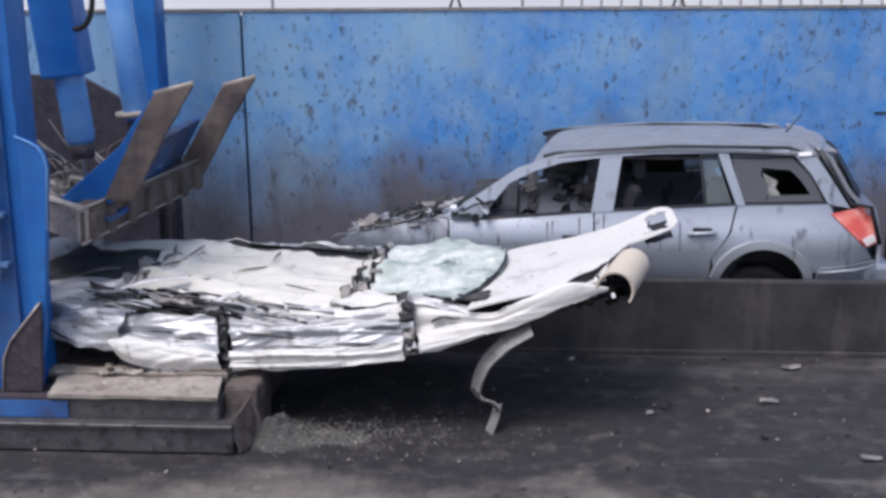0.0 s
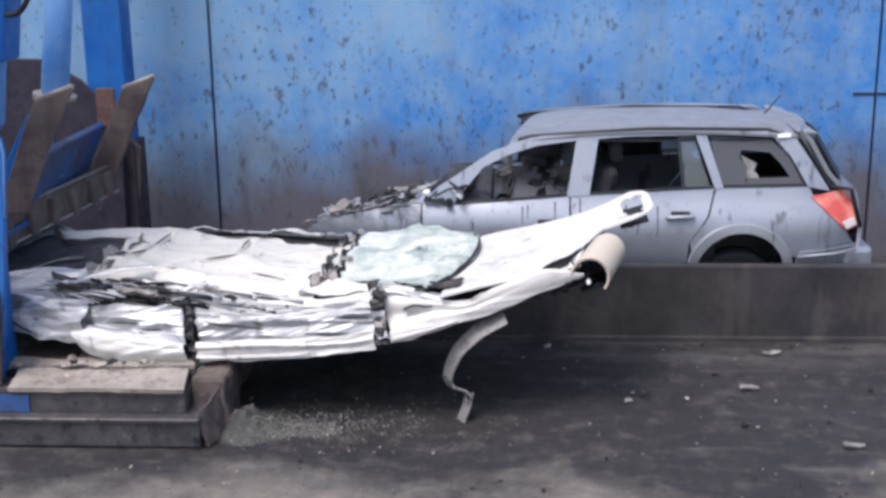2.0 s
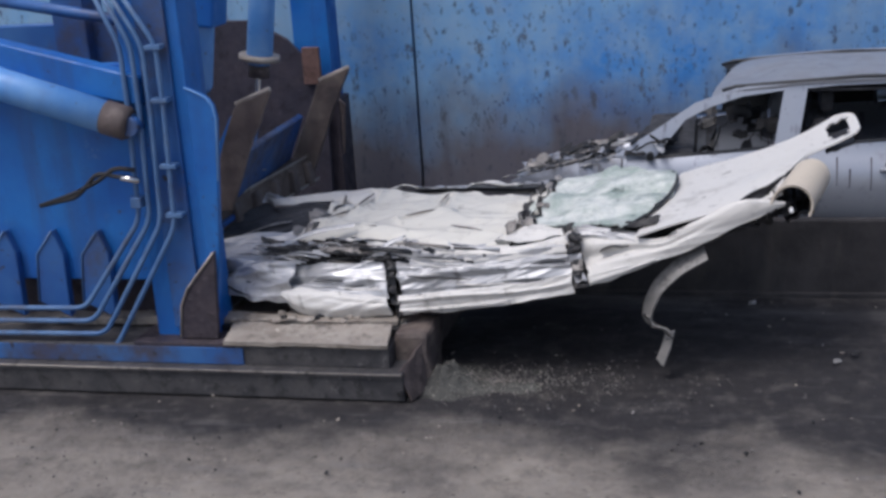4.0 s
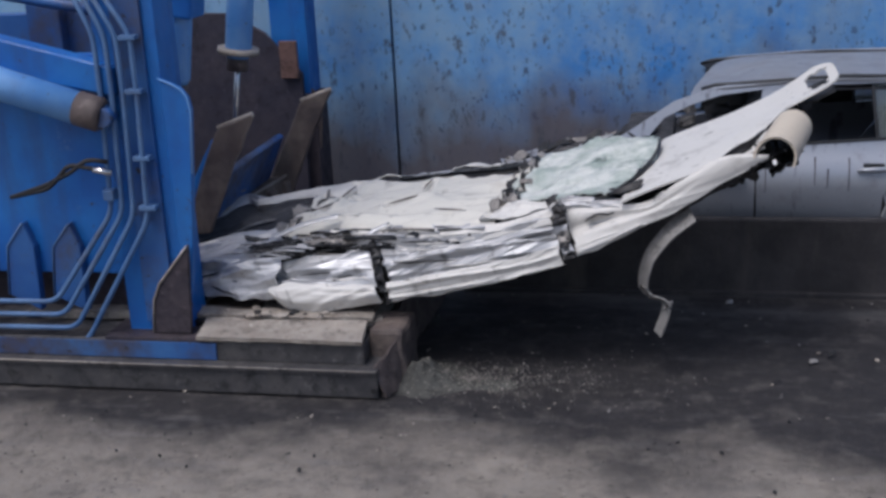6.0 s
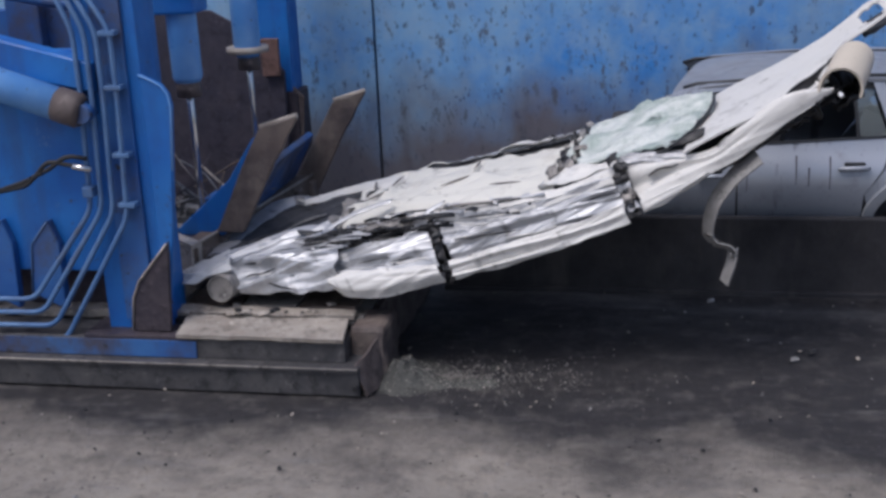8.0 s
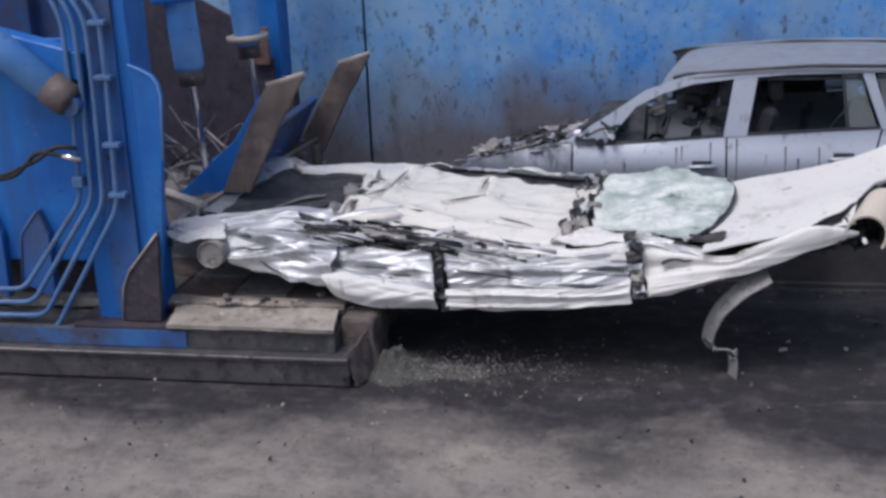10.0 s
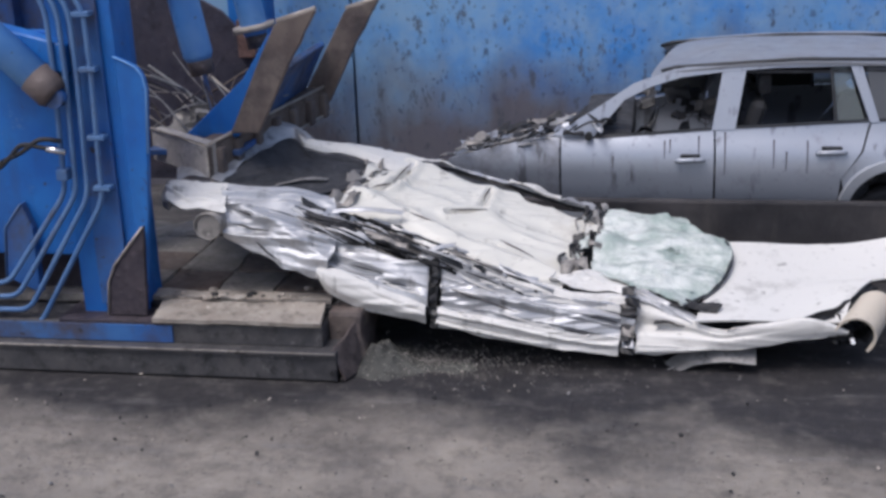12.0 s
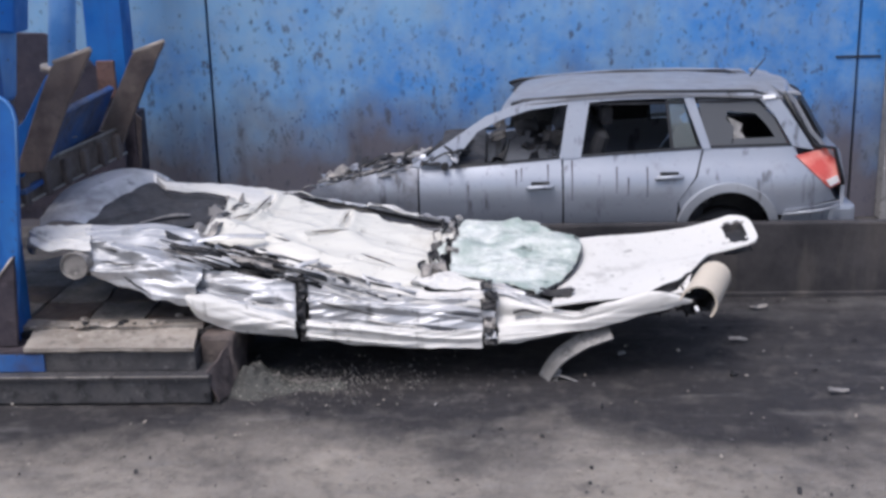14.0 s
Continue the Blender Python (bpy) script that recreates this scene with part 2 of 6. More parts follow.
M = dict(
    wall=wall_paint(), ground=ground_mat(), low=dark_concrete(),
    blue=grimy_blue(),
    bluedark=worn_paint("machine_blue_grimy", (0.012, 0.072, 0.27), (0.045, 0.145, 0.36), (0.06, 0.05, 0.055), 0.66, 0.47),
    pipe=worn_paint("pipe_blue", (0.045, 0.115, 0.27), (0.11, 0.20, 0.36), (0.09, 0.085, 0.09), 0.68, 0.54, 2.0, 0.35),
    barrel=worn_paint("cylinder_blue", (0.09, 0.26, 0.60), (0.22, 0.41, 0.69), (0.16, 0.13, 0.11), 0.68, 0.62, 1.5, 0.35),
    rust=rusty("worn_rusty_steel", (0.105, 0.075, 0.06), (0.20, 0.165, 0.14)),
    rustdark=rusty("dark_rust", (0.075, 0.06, 0.058), (0.13, 0.105, 0.10)),
    grey=rusty("grimy_grey_steel", (0.17, 0.16, 0.15), (0.32, 0.30, 0.28), 0.6, 0.4),
    plate=rusty("scraped_plate", (0.30, 0.26, 0.22), (0.44, 0.40, 0.35), 0.6, 0.3),
    bareplate=rusty("bare_worn_plate", (0.40, 0.36, 0.32), (0.55, 0.51, 0.46), 0.6, 0.2),
    fin=worn_paint("worn_fin_steel", (0.105, 0.080, 0.070), (0.20, 0.165, 0.14), (0.05, 0.04, 0.042), 0.70, 0.46, 2.2, 0.55),
    dust=rusty("grey_grit", (0.032, 0.032, 0.03), (0.095, 0.095, 0.085), 0.9, 0.0),
    bed=rusty("gritty_bed", (0.17, 0.155, 0.14), (0.28, 0.26, 0.235), 0.75, 0.1),
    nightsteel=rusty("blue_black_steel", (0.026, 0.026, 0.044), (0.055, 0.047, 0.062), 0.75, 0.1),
    # Dark sooty steel; on the recess backing it stands for shade.
    soot_shade=rusty("sooty_steel_and_shade", (0.032, 0.028, 0.040), (0.075, 0.060, 0.068), 0.7, 0.2),
    beam=rusty("black_beam", (0.055, 0.055, 0.06), (0.11, 0.105, 0.105), 0.55, 0.3),
    chrome=mat("bright_rod", (0.62, 0.62, 0.63), 0.2, 1.0),
    silver=car_paint("silver_paint", (0.335, 0.36, 0.41), (0.11, 0.105, 0.11), 0.42, 0.32, 0.58, runs_from=0.585),
    fender=car_paint("streaked_silver_paint", (0.335, 0.355, 0.40), (0.10, 0.095, 0.10), 0.5, 0.34, 0.47, 0.2, 0.545),
    # Body silver made lighter, painting the highlight on the arch.
    arch=car_paint("highlight_arch_paint", (0.42, 0.44, 0.475), (0.15, 0.145, 0.145), 0.4, 0.36, 0.58, 0.2),
    roofgrey=car_paint("dusty_roof_paint", (0.285, 0.30, 0.33), (0.18, 0.18, 0.185), 0.4, 0.42, 0.47, 0.2),
    white=car_paint("white_paint", (0.625, 0.61, 0.575), (0.24, 0.225, 0.21), 0.0, 0.40, 0.54, 0.08),
    cream=car_paint("cream_paint", (0.605, 0.588, 0.53), (0.33, 0.30, 0.265), 0.0, 0.45, 0.57, 0.15),
    crush=car_paint("scuffed_silver_white", (0.47, 0.475, 0.485), (0.075, 0.07, 0.072), 0.5, 0.34, 0.50, 0.1),
    # Black of grimy metal; also paints the shade in some gaps and holes.
    dark=rusty("black_grime_and_shade", (0.009, 0.009, 0.011), (0.026, 0.025, 0.026), 0.65, 0.0),
    tan=car_paint("tan_bumper_paint", (0.52, 0.46, 0.375), (0.30, 0.255, 0.20), 0.0, 0.45, 0.55, 0.15),
    redrust=rusty("red_rust", (0.12, 0.066, 0.055), (0.17, 0.10, 0.085), 0.8, 0.1),
    rubber=mat("black_rubber", (0.018, 0.018, 0.02), 0.7),
    trim=mat("black_trim", (0.015, 0.016, 0.018), 0.45),
    seat=rusty("grey_upholstery", (0.02, 0.021, 0.025), (0.052, 0.052, 0.057), 0.9, 0.0),
    shatter=shattered(),
    red=lamp_red(),
    clearlens=mat("tail_clear", (0.75, 0.70, 0.68), 0.2),
    strap=rusty("grey_strap", (0.16, 0.155, 0.15), (0.30, 0.29, 0.28), 0.7, 0.0),
    facade=mat("white_facade", (0.86, 0.87, 0.88), 0.6),
    post=rusty("weathered_post", (0.22, 0.22, 0.22), (0.36, 0.35, 0.34), 0.7, 0.2),
    sticker=mat("white_sticker", (0.85, 0.85, 0.85), 0.5),
)
gl = mat("window_glass", (0.62, 0.68, 0.67), 0.04)
gl.node_tree.nodes["Principled BSDF"].inputs["Transmission Weight"].default_value = 0.9
gl.node_tree.nodes["Principled BSDF"].inputs["IOR"].default_value = 1.3
M["glass"] = gl
tint = mat("dark_far_glass", (0.05, 0.055, 0.06), 0.15)
tint.node_tree.nodes["Principled BSDF"].inputs["Transmission Weight"].default_value = 0.35
M["tint"] = tint
dusty = mat("dusty_side_glass", (0.10, 0.105, 0.112), 0.35)
dusty.node_tree.nodes["Principled BSDF"].inputs["Transmission Weight"].default_value = 0.25
M["dustglass"] = dusty


# ---- mesh helpers ----
def part(name, bm, material, parent=None, label="", smooth=False):
    me = bpy.data.meshes.new(name)
    if smooth:
        for f in bm.faces:
            f.smooth = True
    bm.normal_update()
    bm.to_mesh(me)
    bm.free()
    me.materials.append(material)
    ob = new(name, me)
    if parent:
        ob.parent = parent
    if label:
        ob["label"] = label
    return ob


def thing(name, x, y, z, label, category, group="", kind=""):
    ob = new(name)
    ob.location = (x, y, z)
    ob.empty_display_size = 0.2
    return tagged(ob, label, category, group, kind)


def box(x0, x1, y0, y1, z0, z1, bevel=0.01, bm=None):
    bm2 = bmesh.new()
    bmesh.ops.create_cube(bm2, size=1)
    for v in bm2.verts:
        v.co = Vector(((x0 + x1) / 2 + v.co.x * (x1 - x0), (y0 + y1) / 2 + v.co.y * (y1 - y0), (z0 + z1) / 2 + v.co.z * (z1 - z0)))
    if bevel:
        bmesh.ops.bevel(bm2, geom=bm2.edges[:], offset=bevel, segments=2, affect="EDGES", profile=0.6)
    if bm is None:
        return bm2
    return join(bm, bm2)


def join(bm, other):
    me = bpy.data.meshes.new("tmp")
    other.to_mesh(me)
    other.free()
    bm.from_mesh(me)
    bpy.data.meshes.remove(me)
    return bm


def prism(poly, axis, a, b, bevel=0.006):
    """A flat plate: poly in the two axes other than axis (0 x, 1 y, 2 z), from a to b along it."""
    bm = bmesh.new()
    rest = [i for i in range(3) if i != axis]

    def at(p, d):
        c = [0, 0, 0]
        c[rest[0]], c[rest[1]], c[axis] = p[0], p[1], d
        return c
    f = bm.faces.new([bm.verts.new(at(p, a)) for p in poly])
    r = bmesh.ops.extrude_face_region(bm, geom=[f])
    for v in r["geom"]:
        if isinstance(v, bmesh.types.BMVert):
            v.co[axis] = b
    bmesh.ops.recalc_face_normals(bm, faces=bm.faces[:])
    if bevel:
        bmesh.ops.bevel(bm, geom=bm.edges[:], offset=bevel, segments=1, affect="EDGES")
    return bm


def tube(points, r, sides=10, bm=None, cap=True):
    """A round bar swept along points."""
    bm = bm or bmesh.new()
    pts = [Vector(p) for p in points]
    rings = []
    ref = None
    for i, p in enumerate(pts):
        d = (pts[min(i + 1, len(pts) - 1)] - pts[max(i - 1, 0)]).normalized()
        if ref is None:
            ref = d.orthogonal().normalized()
        ref = (ref - d * ref.dot(d)).normalized()
        s = d.cross(ref)
        rr = r[i] if isinstance(r, (list, tuple)) else r
        rings.append([bm.verts.new(p + rr * (math.cos(a) * ref + math.sin(a) * s)) for a in (2 * math.pi * k / sides for k in range(sides))])
    for a, b in zip(rings, rings[1:]):
        for k in range(sides):
            f = bm.faces.new((a[k], a[(k + 1) % sides], b[(k + 1) % sides], b[k]))
            f.smooth = True
    if cap:
        bm.faces.new(rings[0][::-1])
        bm.faces.new(rings[-1])
    return bm


def rounded_path(pts, r=0.06, n=4):
    """Corners of a path turned into small bends."""
    pts = [Vector(p) for p in pts]
    out = [pts[0]]
    for a, b, c in zip(pts, pts[1:], pts[2:]):
        p, q = b + (a - b).normalized() * r, b + (c - b).normalized() * r
        for k in range(n + 1):
            s = k / n
            out.append((1 - s) ** 2 * p + 2 * s * (1 - s) * b + s * s * q)
    return out + [pts[-1]]


FOLDS = {}


def ridged(p, scale, seed, stretch=(1, 1, 1)):
    """Sharp folds: triangle waves in random directions, a little warped."""
    if seed not in FOLDS:
        r = random.Random(seed)
        FOLDS[seed] = [(Vector((r.gauss(0, 1), r.gauss(0, 1), r.gauss(0, 1))).normalized(), r.random(), 0.75 * 1.75 ** k, 0.5 / 1.5 ** k) for k in range(4)]
    v = Vector([a * b for a, b in zip(p, stretch)]) * scale
    w = v + 0.5 * noise.noise_vector(v * 0.7 + Vector((seed * 1.7, 3, 1)))
    h = 0.0
    for d, ph, f, amp in FOLDS[seed]:
        q = d.dot(w) * f * 1.3
        h += amp * (1 - 4.2 * abs(noise.noise(Vector((q, ph * 37, seed * 0.37)))))
    return h


def thicken(bm, t):
    """Gives an open sheet a second skin and a rim."""
    bm.normal_update()
    faces, rim = bm.faces[:], [(e.verts[0], e.verts[1]) for e in bm.edges if len(e.link_faces) == 1]
    back = {v: bm.verts.new(v.co - v.normal * t) for v in bm.verts[:]}
    for f in faces:
        bm.faces.new([back[v] for v in reversed(f.verts)]).smooth = f.smooth
    edge = {}
    for v in {v for e in rim for v in e}:
        edge[v] = (bm.verts.new(v.co), bm.verts.new(back[v].co))
    for a, b in rim:
        bm.faces.new((edge[a][0], edge[b][0], edge[b][1], edge[a][1]))
    bmesh.ops.recalc_face_normals(bm, faces=bm.faces[:])


def crumple(a, b, c, d, nu, nv, amp, seed, scale=2.0, thick=0.008, ragged=0.0, sag=0.0, hole=None, stretch=(1, 1, 1)):
    """A dented sheet over the four corners a b c d (round the edge): folds along its normal, ragged rim, real thickness."""
    a, b, c, d = (Vector(p) for p in (a, b, c, d))
    nrm = ((b - a).cross(d - a)).normalized()
    if nrm.z < 0:
        nrm = -nrm
    bm = bmesh.new()
    g = []
    for i in range(nu + 1):
        u = i / nu
        row = []
        for j in range(nv + 1):
            v = j / nv
            p = (a * (1 - u) + b * u) * (1 - v) + (d * (1 - u) + c * u) * v
            p = p + nrm * (amp * ridged(p, scale, seed, stretch) + sag * (4 * u * (1 - u) - 0.5))
            if ragged and (i in (0, nu) or j in (0, nv)):
                p = p + ragged * Vector((noise.noise(p * 6), noise.noise(p * 6 + Vector((9, 2, 4))), 0.6 * noise.noise(p * 6 + Vector((1, 8, 3)))))
            row.append(bm.verts.new(p))
        g.append(row)
    for i in range(nu):
        for j in range(nv):
            if hole and hole((i + 0.5) / nu, (j + 0.5) / nv):
                continue
            f = bm.faces.new((g[i][j], g[i + 1][j], g[i + 1][j + 1], g[i][j + 1]))
            f.smooth = True
    bmesh.ops.delete(bm, geom=[v for v in bm.verts if not v.link_faces], context="VERTS")
    bmesh.ops.recalc_face_normals(bm, faces=bm.faces[:])
    thicken(bm, thick)
    return bm


def along(pts, u):
    """A smooth curve through pts, even in length, at u from 0 to 1."""
    pts = [Vector(p) for p in pts]
    d = [0.0]
    for a, b in zip(pts, pts[1:]):
        d.append(d[-1] + (b - a).length)
    s = u * d[-1]
    k = next((i for i in range(len(pts) - 2) if s < d[i + 1]), len(pts) - 2)
    w = (s - d[k]) / (d[k + 1] - d[k])
    p1, p2 = pts[k], pts[k + 1]
    m1 = (p2 - pts[max(k - 1, 0)]) * (0.5 if k else 1.0)
    m2 = (pts[min(k + 2, len(pts) - 1)] - p1) * (0.5 if k + 2 < len(pts) else 1.0)
    w2, w3 = w * w, w * w * w
    return (2 * w3 - 3 * w2 + 1) * p1 + (w3 - 2 * w2 + w) * m1 + (3 * w2 - 2 * w3) * p2 + (w3 - w2) * m2


def folds(seed, n, amp, lean=0.25, wide=(0.05, 0.14), rough=0.0):
    """Long sharp creases that run along a panel: each has its own line, width and reach."""
    r = random.Random(seed)
    lines = [(r.uniform(0.04, 0.96), r.uniform(-lean, lean), r.uniform(*wide), r.choice((-1, 1, 1)) * r.uniform(0.5, 1.0) * amp, r.uniform(0, 1), r.uniform(0.35, 0.9), r.random() * 50) for k in range(n)]

    def shape(u, v, p):
        h = 0.0
        for v0, sl, w, a, c, reach, ph in lines:
            f = 1 - ((u - c) / reach) ** 2
            if f > 0:
                at = v0 + sl * (u - c) + 0.07 * noise.noise(Vector((u * 2.6, ph, 0)))
                t = 1 - abs(v - at) / w
                if t > 0:
                    h += a * t * min(1.0, 2 * f)
        return h + 0.35 * amp * noise.noise(Vector((p.x * 4, p.z * 5 + ph, p.y * 3))) + rough * ridged(p, 2.6, seed, (0.45, 1, 2.6))
    return shape


def loft(lower, upper, nu, nv, out, shape, thick=0.008, ragged=0.0, bulge=0.0):
    """A sheet drawn between two edge curves, shaped along the direction out; bulge rounds its section."""
    out = Vector(out).normalized()
    bm = bmesh.new()
    g = []
    for i in range(nu + 1):
        u = i / nu
        a, b = along(lower, u), along(upper, u)
        row = []
        for j in range(nv + 1):
            v = j / nv
            p = a.lerp(b, v)
            p = p + out * (shape(u, v, p) + bulge * 4 * v * (1 - v))
            if ragged and (i in (0, nu) or j in (0, nv)):
                p = p + ragged * noise.noise_vector(p * 7)
            row.append(bm.verts.new(p))
        g.append(row)
    for i in range(nu):
        for j in range(nv):
            bm.faces.new((g[i][j], g[i + 1][j], g[i + 1][j + 1], g[i][j + 1])).smooth = True
    bmesh.ops.recalc_face_normals(bm, faces=bm.faces[:])
    if sum(f.normal.dot(out) for f in bm.faces) < 0:
        bmesh.ops.reverse_faces(bm, faces=bm.faces[:])
    thicken(bm, thick)
    return bm


# ---- setting ----
def setting():
    bm = bmesh.new()
    xs = [-300, -60, -15] + [-8 + 0.25 * i for i in range(65)] + [15, 60, 300]
    ys = [-300, -60, -10] + [-3 + 0.25 * i for i in range(53)] + [20, 60, 300]
    g = [[bm.verts.new((x, y, 0.012 * noise.noise(Vector((x * 0.8, y * 0.8, 0))) - 0.012 if -8 < x < 8.1 and -3 < y < 10.1 else -0.012)) for y in ys] for x in xs]
    for i in range(len(xs) - 1):
        for j in range(len(ys) - 1):
            bm.faces.new((g[i][j], g[i + 1][j], g[i + 1][j + 1], g[i][j + 1])).smooth = True
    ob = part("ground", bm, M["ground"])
    tagged(ob, "oily concrete yard with painted shade by the wall, pale dusty smears", "ground", kind="structure")

    # low kerb wall in front of the parked car
    bm = box(-1.0, 14, 6.975, 7.065, -0.05, 0.582, 0.015)
    box(-1.0, 14, 6.93, 6.974, -0.05, 0.03, 0.012, bm)
    tagged(part("low_wall", bm, M["low"]), "low grimy dark steel and concrete wall", "wall", kind="structure")

    # high blue steel wall in sheets with open vertical joints
    joints = [-9.0, -5.1, -2.06, 4.09, 7.6, 11.5, 15]
    wall = tagged(new("wall_back"), "high blue painted steel wall, scuffed and rusty", "wall", kind="structure")
    for a, b in zip(joints, joints[1:]):
        bm = box(a + 0.012, b - 0.012, 9.4, 9.46, -0.02, 2.5, 0.008)
        part("steel_sheet", bm, M["wall"], wall)
    part("backing", box(-9, 15, 9.47, 9.52, -0.02, 2.46, 0), M["dark"], wall)
    part("top_rail", box(-9, 15, 9.385, 9.53, 2.505, 2.53, 0.006), M["grey"], wall, "thin grey capping strip")
    part("joint_strip", box(3.88, 4.30, 9.388, 9.399, 1.535, 1.555, 0.003), M["dark"], wall, "short dark weld across the joint")
    for x in (-0.02, 2.05):
        bm = tube([(x - 0.05, 9.44, 2.53), (x - 0.02, 9.44, 2.62), (x + 0.02, 9.44, 2.62), (x + 0.05, 9.44, 2.53)], 0.012, 8)
        part("lifting_lug", bm, M["dark"], wall, "black steel lifting lug")
    # end post
    bm = box(4.34, 4.52, 9.2, 9.38, 0, 3.2, 0.015)
    tagged(part("wall_post", bm, M["post"]), "weathered grey steel post beside the blue wall", "post", kind="structure")


def distance():
    b = thing("white_building", 0, 18, 0, "pale white industrial building behind the wall", "building")
    part("wall", box(-30, 40, 0, 6, -0.1, 7, 0.05), M["facade"], b)
    for i in range(12):
        part("panel_joint", box(-20 + 4.1 * i, -19.96 + 4.1 * i, -0.012, 0.02, 0, 7, 0), M["post"], b)
    part("roof", box(-30.2, 40.2, -0.3, 6.3, 7.0, 7.25, 0.04), M["post"], b)
    f = thing("metal_fence", 1.0, 10.6, 0, "thin grey metal bar fence behind the blue wall", "fence")
    for i in range(46):
        part("fence_bar", tube([(0.2 * i, 0, 0), (0.2 * i, 0, 3.2)], 0.014, 6), M["post"], f)
    part("rail", box(-0.1, 9.1, -0.02, 0.02, 3.1, 3.15, 0.005), M["post"], f)
    part("rail", box(-0.1, 9.1, -0.02, 0.02, 0.4, 0.45, 0.005), M["post"], f)


# ---- press machine ----
def press_base():
    b = thing("steel_plinth", -1.16, 4.86, 0, "heavy grimy steel base of the press with a scraped top plate", "machine base")
    # local x runs to the left of the right end
    bm = box(-7, 0, 0.02, 0.26, 0, 0.165, 0.008)
    box(-7, 0.0, 0.0, 0.30, 0.165, 0.19, 0.005, bm)
    part("lower_beam", bm, M["beam"], b, "black steel lower beam")
    part("upper_beam", box(-7, -0.10, 0.10, 0.42, 0.19, 0.318, 0.008), M["beam"], b)
    part("blue_plate", box(-3.6, -1.08, 0.088, 0.098, 0.195, 0.31, 0.003), M["bluedark"], b, "grimy blue side plate")
    bm = crumple((-1.20, 0.07, 0.365), (-0.10, 0.07, 0.365), (-0.13, 0.33, 0.395), (-1.22, 0.33, 0.395), 40, 8, 0.012, 3, 3, 0.028)
    part("top_plate", bm, M["plate"], b, "pale scraped steel plate with a worn edge")
    bm = crumple((-4.4, 0.42, 0.36), (-0.06, 0.42, 0.36), (-0.06, 2.12, 0.36), (-4.4, 2.12, 0.36), 44, 18, 0.035, 5, 3, 0.05)
    part("bed", bm, M["bed"], b, "gritty worn press bed")
    part("back_strip", crumple((-1.66, 0.37, 0.40), (-0.10, 0.37, 0.40), (-0.11, 0.47, 0.41), (-1.66, 0.47, 0.41), 40, 4, 0.014, 4, 4, 0.03, 0.015), M["plate"], b, "pale strip of gritty steel behind the plate")
    part("groove", box(-1.66, -0.09, 0.325, 0.375, 0.33, 0.372, 0.004), M["dark"], b, "dark groove filled with grit")
    # Pale tube: the beam's highlight painted together with its worn edge.
    part("beam_edge_highlight", tube([(-7, 0.002, 0.188), (-0.004, 0.002, 0.188)], 0.006, 6), M["plate"], b, "bright upper edge of the beam, wear and painted highlight")
    slabs = random.Random(6)
    for i in range(4):
        for j in range(4):
            x, y = -1.72 + 0.40 * i, 0.53 + 0.38 * j
            part("bed_plate", crumple((x, y, 0.392), (x + 0.385, y, 0.392 + slabs.uniform(0, 0.01)), (x + 0.385, y + 0.365, 0.395), (x, y + 0.365, 0.392), 8, 8, 0.008, 300 + 4 * i + j, 4, 0.03, 0.012), M[slabs.choice(("bed", "bed", "rust", "grey"))], b)
    bm = crumple((0.0, 0.28, 0.0), (0.02, 2.1, 0.0), (-0.02, 2.1, 0.36), (-0.05, 0.28, 0.34), 18, 6, 0.03, 9, 3, 0.03)
    part("end_plate", bm, M["rustdark"], b, "dented rusty end plate")
    bm = box(-0.10, 0.13, 0.24, 0.62, 0.0, 0.375, 0.035)
    bmesh.ops.subdivide_edges(bm, edges=bm.edges[:], cuts=4, use_grid_fill=True)
    for v in bm.verts:
        v.co += 0.02 * noise.noise_vector(v.co * 7) + Vector((0.05 * (0.2 - v.co.z) * (v.co.x > 0), 0, 0))
    part("corner_block", bm, M["fin"], b, "worn rusty corner block")
    part("corner_plate", crumple((0.03, 0.03, 0.0), (0.10, 0.26, 0.0), (0.06, 0.26, 0.30), (-0.03, 0.06, 0.20), 8, 8, 0.02, 12, 4, 0.015), M["rustdark"], b, "bent rusty corner plate")
    part("drain_hole", tube([(-0.02, -0.004, 0.06), (-0.02, 0.03, 0.06)], 0.02, 10), M["dark"], b)
    rng = random.Random(4)
    for i in range(44):
        x, y = -rng.uniform(0.2, 1.75), 0.33 + abs(rng.gauss(0.02, 0.07))
        s = rng.uniform(0.010, 0.03)
        bm = bmesh.new()
        bmesh.ops.create_icosphere(bm, subdivisions=1, radius=s)
        for v in bm.verts:
            v.co = Vector((v.co.x * rng.uniform(0.8, 1.8) + x, v.co.y + y, v.co.z * 0.6 + 0.405 + s * 0.3))
        part("grit_lump", bm, M["plate"] if i % 3 else M["dark"], b)


